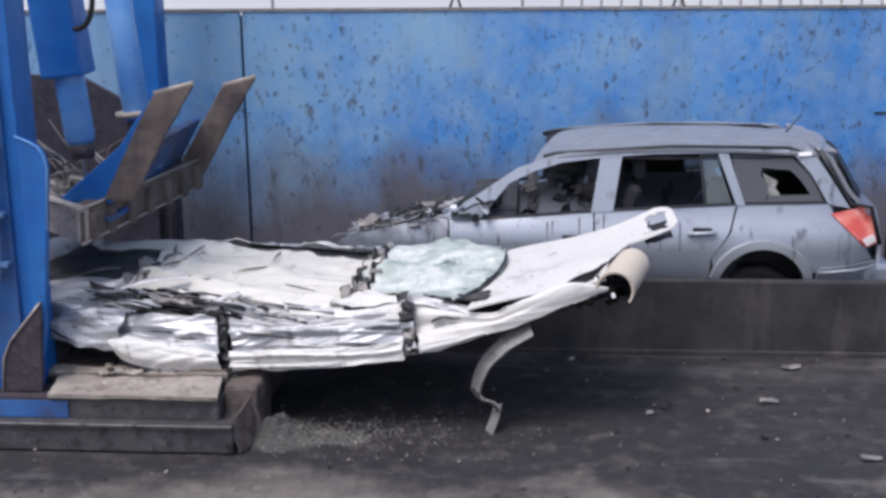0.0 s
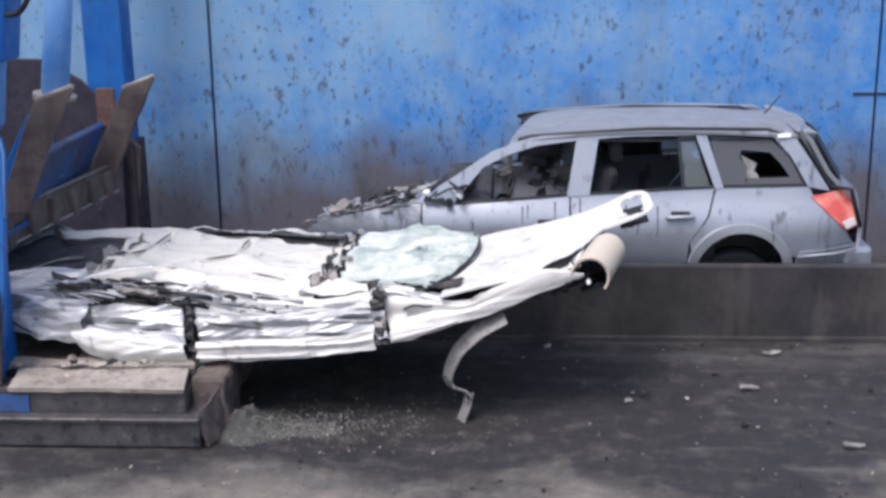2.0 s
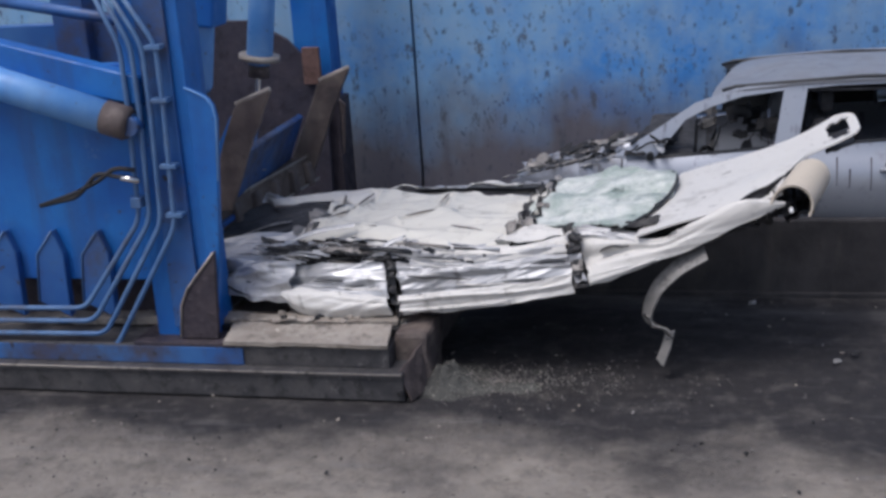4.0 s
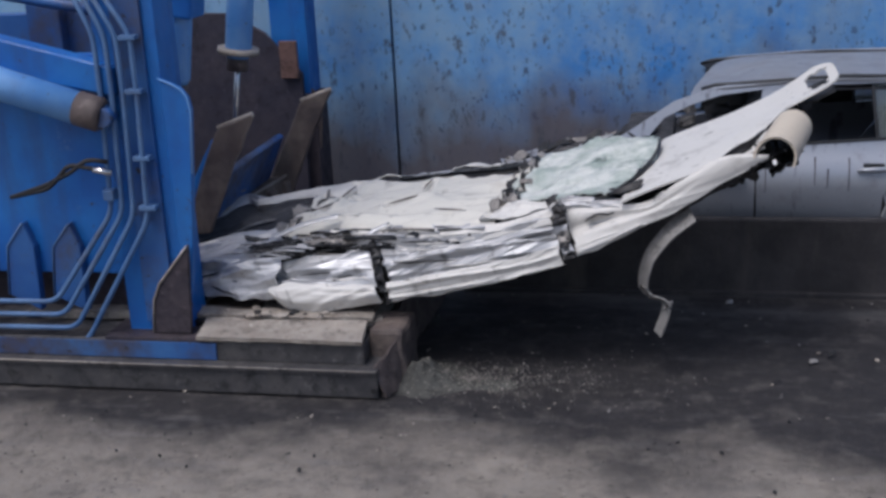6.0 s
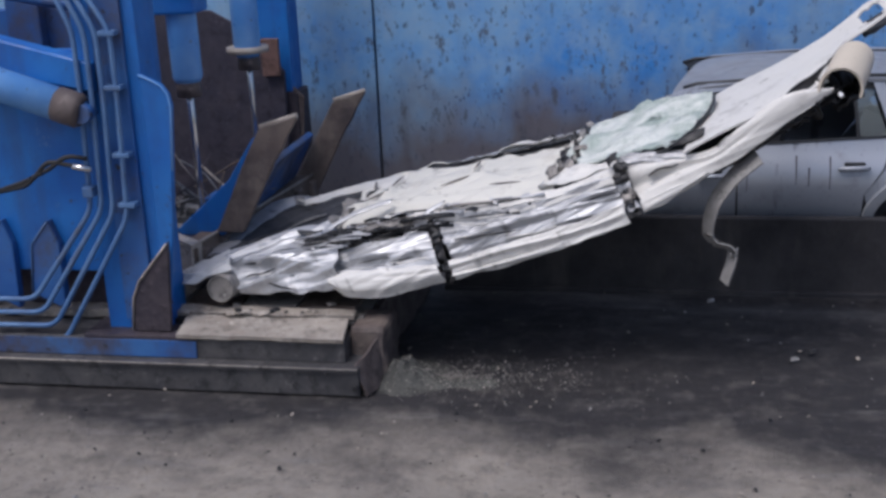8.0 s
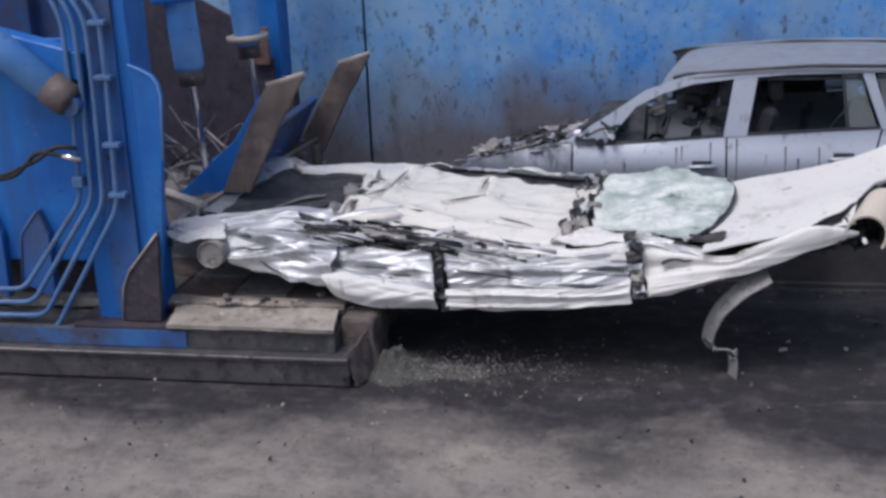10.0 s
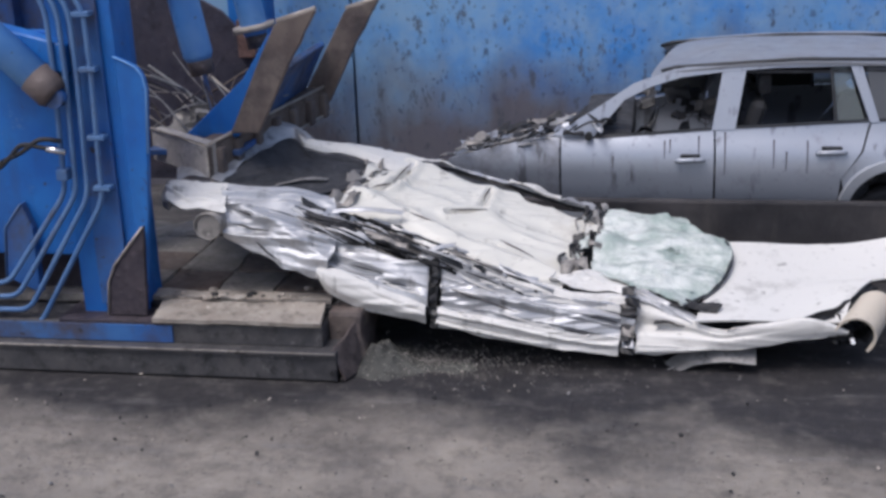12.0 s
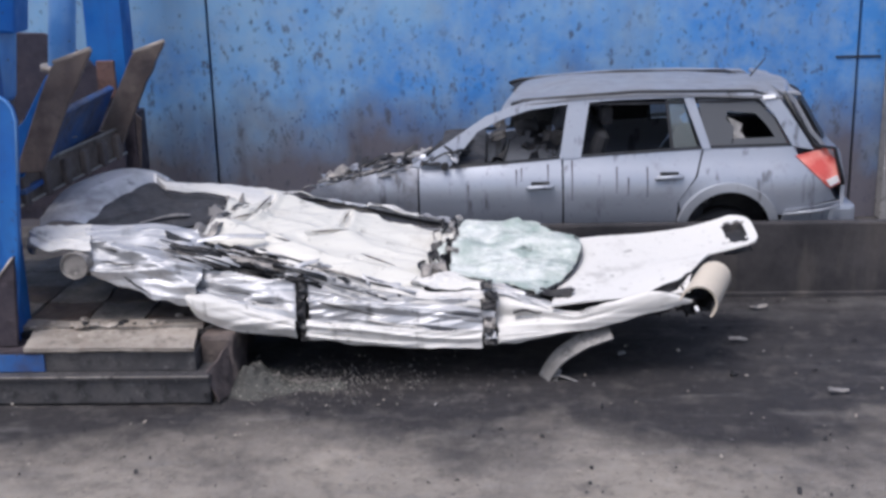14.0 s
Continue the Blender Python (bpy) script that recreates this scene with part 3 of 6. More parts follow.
def press_column():
    c = thing("press_column", -2.65, 5.1, 0.3, "tall blue steel press column with pipes on its front", "machine column")
    part("post", box(-0.24, 0.18, 0.0, 0.30, 0.02, 5.5, 0.012), M["blue"], c)
    part("front_flange", box(-0.10, 0.10, -0.03, -0.002, 0.1, 5.5, 0.006), M["bluedark"], c)
    part("foot_plate", box(-0.36, 0.36, -0.14, 0.40, 0.0, 0.035, 0.006), M["soot_shade"], c, "grimy dark foot plate")
    poly = [(0.17, 0.12), (0.23, 0.3), (0.29, 0.75), (0.36, 1.50), (0.345, 1.58), (0.31, 1.63), (0.26, 1.66), (0.17, 1.70)]
    part("side_plate", prism(poly, 1, -0.02, 0.03, 0.008), M["blue"], c, "blue plate with a rounded top corner")
    poly = [(-0.04, 0.04), (0.22, 0.04), (0.262, 0.65), (0.167, 0.535), (0.04, 0.384), (-0.013, 0.27)]
    g = part("gusset", prism(poly, 1, -0.075, -0.04, 0.006), M["soot_shade"], c, "rust-brown foot gusset, its pale edge wear and painted highlight")
    # Pale tube along the cut edge: wear, with a highlight painted in.
    part("worn_highlight_edge", tube([(-0.04, -0.08, 0.05), (-0.013, -0.08, 0.27), (0.04, -0.08, 0.384), (0.167, -0.08, 0.535), (0.255, -0.08, 0.64)], 0.008, 6), M["plate"], g)
    part("worn_highlight_edge", tube([(0.17, -0.024, 1.70), (0.26, -0.024, 1.66), (0.31, -0.024, 1.63), (0.345, -0.024, 1.58), (0.36, -0.024, 1.50), (0.325, -0.024, 1.1)], 0.006, 6), M["barrel"], c, "pale scuffed rim of the side plate")
    # four pressure pipes, down the column and away along the base
    lines = [(-0.22, 0.86, -0.68, 0.26), (-0.145, 0.86, -0.63, 0.17), (-0.07, 0.84, -0.56, 0.08), (0.02, 0.81, -0.50, -0.02)]
    for k, (x, z, x2, z2) in enumerate(lines):
        path = [(x - 0.16 - 0.03 * k, -0.09, 2.45), (x + 0.03, -0.09, 1.98), (x + 0.03, -0.09, 1.6), (x, -0.09, z), (x2, -0.12, z2), (-3.4, -0.12, z2 - 0.03)]
        part("pipe", tube(rounded_path(path, 0.08), 0.017, 10), M["pipe"], c, "thin painted pressure pipe")
    for z in (1.95, 1.62, 1.2, 0.88):
        part("pipe_clamp", box(-0.02, 0.09, -0.115, -0.04, z, z + 0.03, 0.005), M["pipe"], c)
    part("valve_block", box(-0.23, -0.15, -0.13, -0.06, 1.48, 1.58, 0.008), M["pipe"], c, "pale pipe clamp block")
    part("valve_block", box(-0.24, -0.17, -0.14, -0.06, 0.95, 1.02, 0.008), M["pipe"], c, "pale pipe clamp block")
    for dz in (0, 0.06):
        path = [(-0.18, -0.13, 1.14 + dz), (-0.30, -0.17, 1.17 + dz), (-0.42, -0.18, 1.2 - dz), (-0.52, -0.16, 1.10), (-0.62, -0.12, 1.02 + dz / 2), (-0.9, -0.1, 0.96)]
        part("hose", tube(rounded_path(path, 0.06), 0.015, 8), M["rubber"], c, "black hydraulic hose")
    part("coupling", tube([(-0.27, -0.16, 1.16), (-0.16, -0.13, 1.13)], 0.022, 8), M["chrome"], c, "bright hose coupling")


def press_side():
    s = thing("machine_housing", -2.9, 5.12, 0.2, "large blue side plate of the press with stiffening beam", "machine side")
    part("side_sheet", box(-4.5, 0.02, 0.04, 0.10, 0.50, 1.95, 0.01), M["blue"], s)
    # Backing coloured dark to paint the shadow gap behind the pipes.
    part("recess", box(-4.5, 0.0, 0.30, 0.34, 0.02, 0.52, 0.005), M["soot_shade"], s, "dark backing painted as the shadow gap under the side sheet")
    bm = prism([(0.14, 1.70), (0.14, 1.88), (-1.6, 2.33), (-1.6, 2.05)], 1, -0.09, 0.06, 0.01)
    part("beam", bm, M["blue"], s)
    for dx in (0, -0.33, -0.68):
        poly = [(-0.28 + dx, 0.25), (-0.5 + dx, 0.36), (-0.46 + dx, 0.70), (-0.33 + dx, 0.86), (-0.27 + dx, 0.7)]
        bm = prism(poly, 1, -0.03, 0.038, 0.006)
        st = part("stiffener", bm, M["bluedark"], s)
        # Paler tube paints a highlight on the stiffener's slanted edge.
        part("worn_highlight_edge", tube([(-0.5 + dx, -0.034, 0.36), (-0.46 + dx, -0.034, 0.70), (-0.33 + dx, -0.034, 0.86)], 0.007, 6), M["pipe"], st)
    part("rear_frame", box(-4.5, 0.0, 1.0, 1.12, 0.2, 2.1, 0.01), M["bluedark"], s)
    part("frame_post", box(-0.95, -0.7, 0.9, 1.2, 1.4, 4.5, 0.015), M["bluedark"], s)
    part("frame_post", box(-0.45, -0.3, 1.6, 1.8, 1.0, 4.5, 0.015), M["rustdark"], s)
    part("cross_tie", tube([(-1.2, 0.5, 2.35), (0.2, 0.7, 2.05)], 0.04, 10), M["bluedark"], s)


def rear_frame():
    f = thing("rear_press_frame", -2.7, 8.6, 0, "dark blue rear press post with rust-brown lower plates", "machine frame")
    part("post", box(-0.28, 0.06, 0.0, 0.30, 1.25, 5.5, 0.012), M["blue"], f)
    part("post_foot", box(-0.30, 0.10, -0.02, 0.34, 0, 1.25, 0.012), M["soot_shade"], f, "rust-brown foot of the post")
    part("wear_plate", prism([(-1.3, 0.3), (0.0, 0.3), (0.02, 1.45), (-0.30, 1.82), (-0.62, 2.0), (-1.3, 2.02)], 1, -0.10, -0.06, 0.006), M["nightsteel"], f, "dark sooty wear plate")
    part("patch_plate", box(-0.16, 0.0, -0.16, -0.11, 1.42, 1.75, 0.008), M["redrust"], f, "red-brown rusted block")
    part("bracket", prism([(0.06, 1.3), (0.16, 1.2), (0.12, 0.75), (0.06, 0.7)], 1, 0.0, 0.03, 0.004), M["rustdark"], f)


def press_head():
    """The rocking head: grey edge beams, two inclined rusty fins and the blue plate between them."""
    h = thing("rocking_platen", -2.03, 5.9, 1.16, "rocking press head with rusty inclined fins and blue plates", "machine head")
    fin = [(0, 0), (0.14, 0.29), (0.25, 0.52), (0.36, 0.72), (0.40, 0.755), (0.50, 0.775), (0.635, 0.825), (0.645, 0.805), (0.56, 0.67), (0.53, 0.60), (0.46, 0.50), (0.33, 0.25), (0.2, 0.0)]
    part("fin", prism(fin, 1, -0.02, 0.03, 0.008), M["fin"], h, "worn rusty steel fin")
    far = [(x + 0.04 - 0.10 * max(0, 0.5 - z) * (x < 0.5 * z + 0.12), z - 0.14) for x, z in fin]
    part("fin", prism(far, 1, 1.68, 1.73, 0.008), M["fin"], h, "worn rusty steel fin")
    part("fin_edge", tube([(0.375, -0.0, 0.745), (0.645, -0.0, 0.825)], 0.018, 8), M["plate"], h, "bare bright worn rim")
    part("fin_edge", tube([(0.415, 1.7, 0.605), (0.685, 1.7, 0.685)], 0.018, 8), M["plate"], h, "bare bright worn rim")
    poly = [(-0.36, -0.04), (0.03, -0.04), (0.36, 0.68), (0.30, 0.66), (0.10, 0.36)]
    part("flank", prism(poly, 1, 0.035, 0.075, 0.006), M["blue"], h, "grimy blue flank plate")
    slope = [(0.06, -0.02), (0.24, 0.33), (0.20, 0.36), (0.0, 0.0)]
    part("slope_plate", prism(slope, 1, 0.08, 1.66, 0.006), M["bluedark"], h, "inclined blue plate")
    part("floor_plate", prism([(-0.62, -0.16), (0.05, -0.16), (0.05, -0.12), (-0.62, -0.12)], 1, 0.0, 1.75, 0.004), M["bluedark"], h)
    bm = prism([(-0.055, -0.36), (-0.64, 0.14), (-0.60, 0.24), (-0.03, -0.22)], 2, -0.23, -0.005, 0.012)
    part("front_beam", bm, M["bareplate"], h, "pale grey worn edge beam")
    bm = prism([(-0.19, -0.23), (-0.05, -0.355), (0.21, 1.80), (0.06, 1.80)], 2, -0.235, -0.015, 0.012)
    part("side_beam", bm, M["rust"], h, "brown worn edge beam")
    for y in (-0.24, 0.02, 0.34, 0.66, 0.98, 1.30, 1.58):
        o = -0.055 + 0.1227 * (y + 0.36)
        part("stop_block", prism([(o, y), (o + 0.045, y + 0.01), (o + 0.055, y + 0.085), (o + 0.01, y + 0.09)], 2, -0.25, -0.05, 0.008), M["fin"], h)
    part("beam_lip", tube([(-0.64, 0.13, 0.0), (-0.055, -0.365, 0.0), (0.215, 1.8, -0.01)], 0.011, 8), M["plate"], h, "bright worn upper lip of the beams")
    part("side_lip", tube([(-0.04, -0.35, -0.235), (0.225, 1.8, -0.235)], 0.011, 8), M["plate"], h, "bright worn lower lip of the beam")
    rng = random.Random(8)
    for i in range(26):
        x, y = rng.uniform(-0.72, -0.22), rng.uniform(0.1, 1.3)
        l, up = rng.uniform(0.25, 0.6), rng.uniform(0.05, 0.38)
        way = rng.choice((-1, -1, 1))
        p = [(x, y, rng.uniform(-0.1, 0.05)), (x + 0.45 * way * l + rng.uniform(-0.04, 0.04), y + 0.1, 0.5 * up), (x + way * l * 0.8, y + rng.uniform(-0.2, 0.3), up + rng.uniform(-0.05, 0.08))]
        part("bent_rod", tube(rounded_path(p, 0.03), rng.choice((0.005, 0.007, 0.011)), 6), M[rng.choice(("grey", "rust", "post", "soot_shade", "plate"))], h, "bent scrap rod caught on the head")
    for i in range(6):
        x, y = rng.uniform(-0.6, -0.3), rng.uniform(0.15, 0.7)
        bm = crumple((x, y, -0.1), (x + 0.2, y, -0.06), (x + 0.22, y + 0.2, 0.02), (x, y + 0.22, 0.03), 6, 6, 0.06, 30 + i, 6, 0.005, 0.05)
        part("scrap_sheet", bm, M["dark"] if i % 3 else M["grey"], h, "torn scrap sheet caught on the head")
    return h


PIVOT_A, PIVOT_B = Vector((-2.62, 6.15, 3.35)), Vector((-2.58, 7.3, 3.35))


def ram(pivot, flange, group):
    r = thing("hydraulic_ram", *pivot, "blue hydraulic cylinder hanging above the press head", "hydraulic cylinder", group)
    part("barrel", tube([(0, 0, 0.15), (0, 0, -1.54), (0, 0, -1.58)], [0.105, 0.105, 0.085], 24), M["barrel"], r)
    if flange:
        part("end_flange", tube([(0, 0, -1.50), (0, 0, -1.545)], 0.165, 24), M["plate"], r, "pale worn end flange")
    else:
        bm = box(-0.15, 0.15, -0.14, 0.14, -1.1, 0.2, 0.02)
        part("sleeve", bm, M["blue"], r, "square blue guide sleeve")
    part("gland", tube([(0, 0, -1.545), (0, 0, -1.68)], 0.085, 20), M["rustdark"], r)
    if not flange:
        part("hose", tube(rounded_path([(0.10, -0.12, 0.1), (0.28, -0.14, -0.25), (0.32, -0.14, -0.62), (0.22, -0.12, -0.80), (0.11, -0.12, -0.78)], 0.10), 0.02, 8), M["rubber"], r, "black hydraulic hose")
    rod = part("rod", tube([(0, 0, 0.0), (0, 0, -1.3)], 0.021 if flange else 0.024, 16), M["chrome"], r, "bright steel piston rod")
    return r, rod


def clamp_ram():
    r = thing("clamp_ram", -2.85, 4.98, 1.80, "pale blue hydraulic cylinder on the side of the press", "hydraulic cylinder")
    part("barrel", tube([(-0.05, 0, 0), (-1.6, 0, 0)], 0.105, 24), M["barrel"], r)
    part("end_cap", tube([(-0.14, 0, 0), (0.0, 0, 0), (0.03, 0, 0)], [0.110, 0.110, 0.09], 24), M["rustdark"], r, "dusty brown end cap")
    part("eye", tube([(0.04, -0.06, 0), (0.04, 0.06, 0)], 0.06, 16), M["bluedark"], r)
    return r


# ---- parked silver car ----
NEAR, WIDE = 7.13, 1.74


def side_y(z):
    """How far the body side stands in from its widest line, at a height."""
    return 0.08 * max(0, (0.84 - z) / 0.4) ** 1.6 + (0.085 * max(0, (z - 0.80) / 0.22) ** 2 if z < 1.02 else 0.085 + 0.30 * (z - 1.02))


def skin(poly, far=False, thick=0.02, inset=0.0):
    """A curved body panel from its outline in length and height."""
    bm = bmesh.new()
    bm.faces.new([bm.verts.new((x, 0, z)) for x, z in poly])
    xs, zs = [p[0] for p in poly], [p[1] for p in poly]
    for axis, lo, hi, st in ((0, min(xs), max(xs), 0.14), (2, min(zs), max(zs), 0.07)):
        n = int((hi - lo) / st)
        for k in range(1, n + 1):
            co, no = [0, 0, 0], [0, 0, 0]
            co[axis], no[axis] = lo + k * (hi - lo) / (n + 1), 1
            bmesh.ops.bisect_plane(bm, geom=bm.verts[:] + bm.edges[:] + bm.faces[:], plane_co=co, plane_no=no, dist=1e-5)
    bmesh.ops.triangulate(bm, faces=[f for f in bm.faces if len(f.verts) > 4])
    for v in bm.verts:
        x, z = v.co.x, v.co.z
        y = side_y(z) + inset + 0.16 * max(0, (x - 2.95) / 0.5) ** 2 + 0.05 * max(0, (0.1 - x) / 0.9) ** 2
        dent = 0.006 * noise.noise(Vector((x * 2.2, z * 2.2, 5)))
        v.co = Vector((x, NEAR + WIDE - y - dent, z) if far else (x, NEAR + y + dent, z))
    for f in bm.faces:
        f.smooth = True
    bmesh.ops.recalc_face_normals(bm, faces=bm.faces[:])
    mid = sum((f.normal.y for f in bm.faces)) > 0
    if mid != far:
        bmesh.ops.reverse_faces(bm, faces=bm.faces[:])
    thicken(bm, thick)
    return bm


def arc(cx, cz, r, a0, a1, n, ry=1.0):
    return [(cx + r * math.cos(radians(a0 + (a1 - a0) * k / n)), cz + ry * r * math.sin(radians(a0 + (a1 - a0) * k / n))) for k in range(n + 1)]


def silver_car():
    c = thing("silver_estate_car", 1.35, 8.0, 0, "wrecked silver-grey estate car with smashed windows behind the low wall", "car")
    o = Vector((1.35, 8.0, 0))

    def add(name, bm, m, label="", parent=None, smooth=False):
        bmesh.ops.translate(bm, verts=bm.verts[:], vec=-o)
        return part(name, bm, m, parent or c, label, smooth)

    for far in (False, True):
        # fender and doors
        fender = [(-0.74, 0.60), (-0.84, 0.80), (-0.80, 0.845), (-0.45, 0.945), (-0.1, 0.995), (0.05, 1.015), (0.05, 0.36), (-0.70, 0.36)]
        if not far:
            add("fender", skin(fender, far), M["fender"], "silver front fender streaked with grime")
        fd = [(0.065, 0.36), (0.065, 1.01), (0.30, 1.0), (1.19, 1.065), (1.20, 0.36)]
        if far:
            fd = [(0.5, 0.36), (0.5, 0.97), (1.19, 1.065), (1.20, 0.36)]
        d = add("front_door", skin(fd, far), M["silver"], "silver door with black grime runs")
        rd = [(1.215, 0.36), (1.205, 1.068), (1.60, 1.095), (2.30, 1.125), (2.24, 0.92), (2.105, 0.72), (2.10, 0.60), (2.09, 0.36)]
        e = add("rear_door", skin(rd, far), M["silver"], "silver door with black grime runs")
        q = [(2.315, 1.127), (3.0, 1.14), (3.04, 1.07), (3.30, 0.80), (3.36, 0.70), (2.95, 0.645), (2.93, 0.60)] + arc(2.5, 0.47, 0.375, 20, 162, 14)
        q += [(2.11, 0.72), (2.255, 0.92)]
        add("rear_quarter", skin(q, far), M["silver"])
        lip = arc(2.5, 0.47, 0.405, 12, 168, 18) + arc(2.5, 0.47, 0.335, 168, 12, 18)
        add("wheel_arch", skin(lip, far, 0.05, -0.045), M["arch"], "flared dusty wheel arch rim, silver lightened as a highlight")
        bp = [(2.93, 0.60), (2.95, 0.64), (3.40, 0.685), (3.44, 0.58), (3.42, 0.36), (2.90, 0.36)]
        add("rear_bumper", skin(bp, far, 0.03, -0.015), M["silver"], "silver rear bumper corner")
        # window frames
        ap = [(-0.02, 1.02), (0.30, 1.205), (0.60, 1.40), (0.85, 1.485), (1.06, 1.525), (1.64, 1.565), (2.29, 1.575), (2.84, 1.555), (2.90, 1.52), (2.78, 1.50), (2.29, 1.515), (1.64, 1.505), (1.24, 1.475), (0.95, 1.44), (0.73, 1.375), (0.53, 1.28), (0.30, 1.01), (0.06, 1.012)]
        if far:
            ap = [(0.80, 1.47), (1.06, 1.525), (1.64, 1.565), (2.29, 1.575), (2.84, 1.555), (2.90, 1.52), (2.78, 1.50), (2.29, 1.515), (1.64, 1.505), (1.24, 1.475), (0.85, 1.43)]
        add("roof_frame", skin(ap, far, 0.03, -0.012), M["silver"], "silver side roof frame and windscreen pillar")
        bpill = [(1.175, 1.062), (1.345, 1.07), (1.42, 1.51), (1.25, 1.50)]
        add("door_pillar", skin(bpill, far, 0.03, -0.008), M["silver"], "silver pillar between the doors")
        cp = [(2.30, 1.12), (2.365, 1.125), (2.23, 1.53), (2.15, 1.53)]
        add("rear_pillar", skin(cp, far, 0.03, -0.01), M["silver"], "silver pillar behind the rear door")
        dp = [(3.0, 1.135), (3.17, 1.10), (3.02, 1.33), (2.88, 1.54), (2.74, 1.50), (2.87, 1.36)]
        add("tail_pillar", skin(dp, far, 0.03, -0.01), M["silver"])
        # black seal strips under the windows
        for a, b in (((0.32, 1.0), (1.18, 1.062)), ((1.34, 1.072), (2.30, 1.122)), ((2.36, 1.124), (3.0, 1.136))):
            add("window_seal", skin([a, b, (b[0], b[1] + 0.022), (a[0], a[1] + 0.022)], far, 0.02, -0.006), M["trim"])
        # broken panes
        left = [(2.33, 1.14), (2.27, 1.50), (2.72, 1.48), (2.86, 1.36), (2.80, 1.30), (2.72, 1.38), (2.50, 1.40), (2.49, 1.34), (2.55, 1.28), (2.53, 1.14)]
        rest = [(2.53, 1.14), (2.55, 1.19), (2.87, 1.20), (2.80, 1.30), (2.86, 1.36), (2.97, 1.15)]
        jag = [(2.33, 1.14), (2.27, 1.50), (2.72, 1.48), (2.76, 1.40), (2.60, 1.41), (2.50, 1.38), (2.55, 1.30), (2.47, 1.24), (2.52, 1.18), (2.75, 1.19), (2.93, 1.22), (2.97, 1.15)]
        for piece in ((jag,) if far else (left, rest)):
            add("quarter_glass", skin(piece, far, 0.006, 0.02), M["glass"] if far else M["dustglass"], "smashed dusty rear side pane")
        if not far:
            add("quarter_film", skin([(2.52, 1.19), (2.64, 1.19), (2.60, 1.25), (2.62, 1.30), (2.56, 1.33), (2.50, 1.36), (2.54, 1.28), (2.51, 1.24)], far, 0.004, 0.024), M["strap"], "hanging shattered splinters")
        if far:
            # Dark panes added on the far side to keep the cabin black inside.
            add("front_window", skin([(0.80, 1.04), (1.18, 1.07), (1.26, 1.48), (0.95, 1.45), (0.84, 1.42)], far, 0.006, 0.03), M["tint"], "dark pane added in the far window")
            add("rear_window", skin([(1.33, 1.08), (2.05, 1.11), (2.02, 1.51), (1.42, 1.51)], far, 0.006, 0.03), M["tint"], "dark pane added in the far window")
        tri = [(2.08, 1.115), (2.27, 1.125), (2.14, 1.50), (2.03, 1.50)]
        add("door_glass", skin(tri, far, 0.006, 0.025), M["glass"], "fixed rear door pane")
        add("glass_divider", skin([(2.055, 1.10), (2.08, 1.10), (2.035, 1.50), (2.012, 1.50)], far, 0.02, 0.01), M["trim"])
        for (x, z), dd in (((1.02, 0.855), d), ((2.03, 0.915), e)):
            y = NEAR + WIDE - side_y(z) + 0.02 if far else NEAR + side_y(z) - 0.02
            bm = tube([(x - 0.11, y, z - 0.006), (x - 0.08, y - 0.006, z), (x + 0.08, y - 0.006, z + 0.008), (x + 0.11, y, z + 0.006)], [0.012, 0.02, 0.02, 0.012], 10)
            add("door_handle", bm, M["silver"], "", dd, True)
            # Solid black block: the recess and its shade are painted, not hollowed.
            bm = box(x - 0.07, x + 0.075, y - 0.008 if not far else y - 0.02, y + 0.03, z + 0.014, z + 0.046, 0.007)
            add("handle_recess_shade", bm, M["trim"], "", dd)
        # tail lamp wrapped round the corner
        lamp = [(3.02, 1.065), (3.33, 1.115), (3.39, 0.83), (3.30, 0.80)]
        t = add("tail_lamp", skin(lamp, far, 0.04, -0.012), M["red"], "red and clear tail lamp")
        add("clear_lens", skin([(3.26, 0.87), (3.36, 0.90), (3.38, 0.845), (3.30, 0.815)], far, 0.02, -0.02), M["clearlens"], "", t)
        if not far:
            add("sail_panel", skin([(0.10, 1.035), (0.31, 1.03), (0.36, 1.10), (0.385, 1.17), (0.30, 1.15)], far, 0.02, -0.016), M["silver"], "silver corner panel below the windscreen pillar")
            add("mirror_stub", tube([(0.27, NEAR + (WIDE - 0.08 if far else 0.0), 1.03), (0.27, NEAR + (WIDE if far else 0.07), 1.03)], 0.03, 10), M["trim"], "black stub of the lost mirror")
        add("sill", skin([(0.06, 0.30), (1.98, 0.30), (1.98, 0.37), (0.06, 0.37)], far, 0.06, 0.02), M["dark"])
    add("sticker", skin([(2.77, 1.495), (2.87, 1.50), (2.865, 1.53), (2.77, 1.525)], False, 0.004, -0.03), M["sticker"], "small white sticker")
    for x, z0, z1 in ((0.83, 0.99, 0.86), (0.87, 1.0, 0.90), (1.62, 1.0, 0.80), (1.86, 1.02, 0.76), (1.71, 0.92, 0.78), (0.45, 0.88, 0.78), (1.08, 1.03, 0.86), (1.27, 1.05, 0.74)):
        add("grime_run", skin([(x, z1), (x + 0.004, z1), (x + 0.010, z0), (x - 0.002, z0)], False, 0.003, -0.003), M["soot_shade"], "dark oil run")

    # roof: crowned sheet with rails
    bm = bmesh.new()
    g = []
    for i in range(21):
        x = 0.72 + 2.26 * i / 20
        row = []
        for j in range(15):
            v = j / 14
            y = NEAR + 0.21 + (WIDE - 0.42) * v
            z = 1.54 - 0.085 * (max(0, 1.75 - x) / 1.1) ** 2 - 0.03 * (max(0, x - 1.9) / 1.0) ** 2 + 0.05 * (1 - (2 * v - 1) ** 2) + 0.012 * noise.noise(Vector((x * 2.5, y * 2.5, 2)))
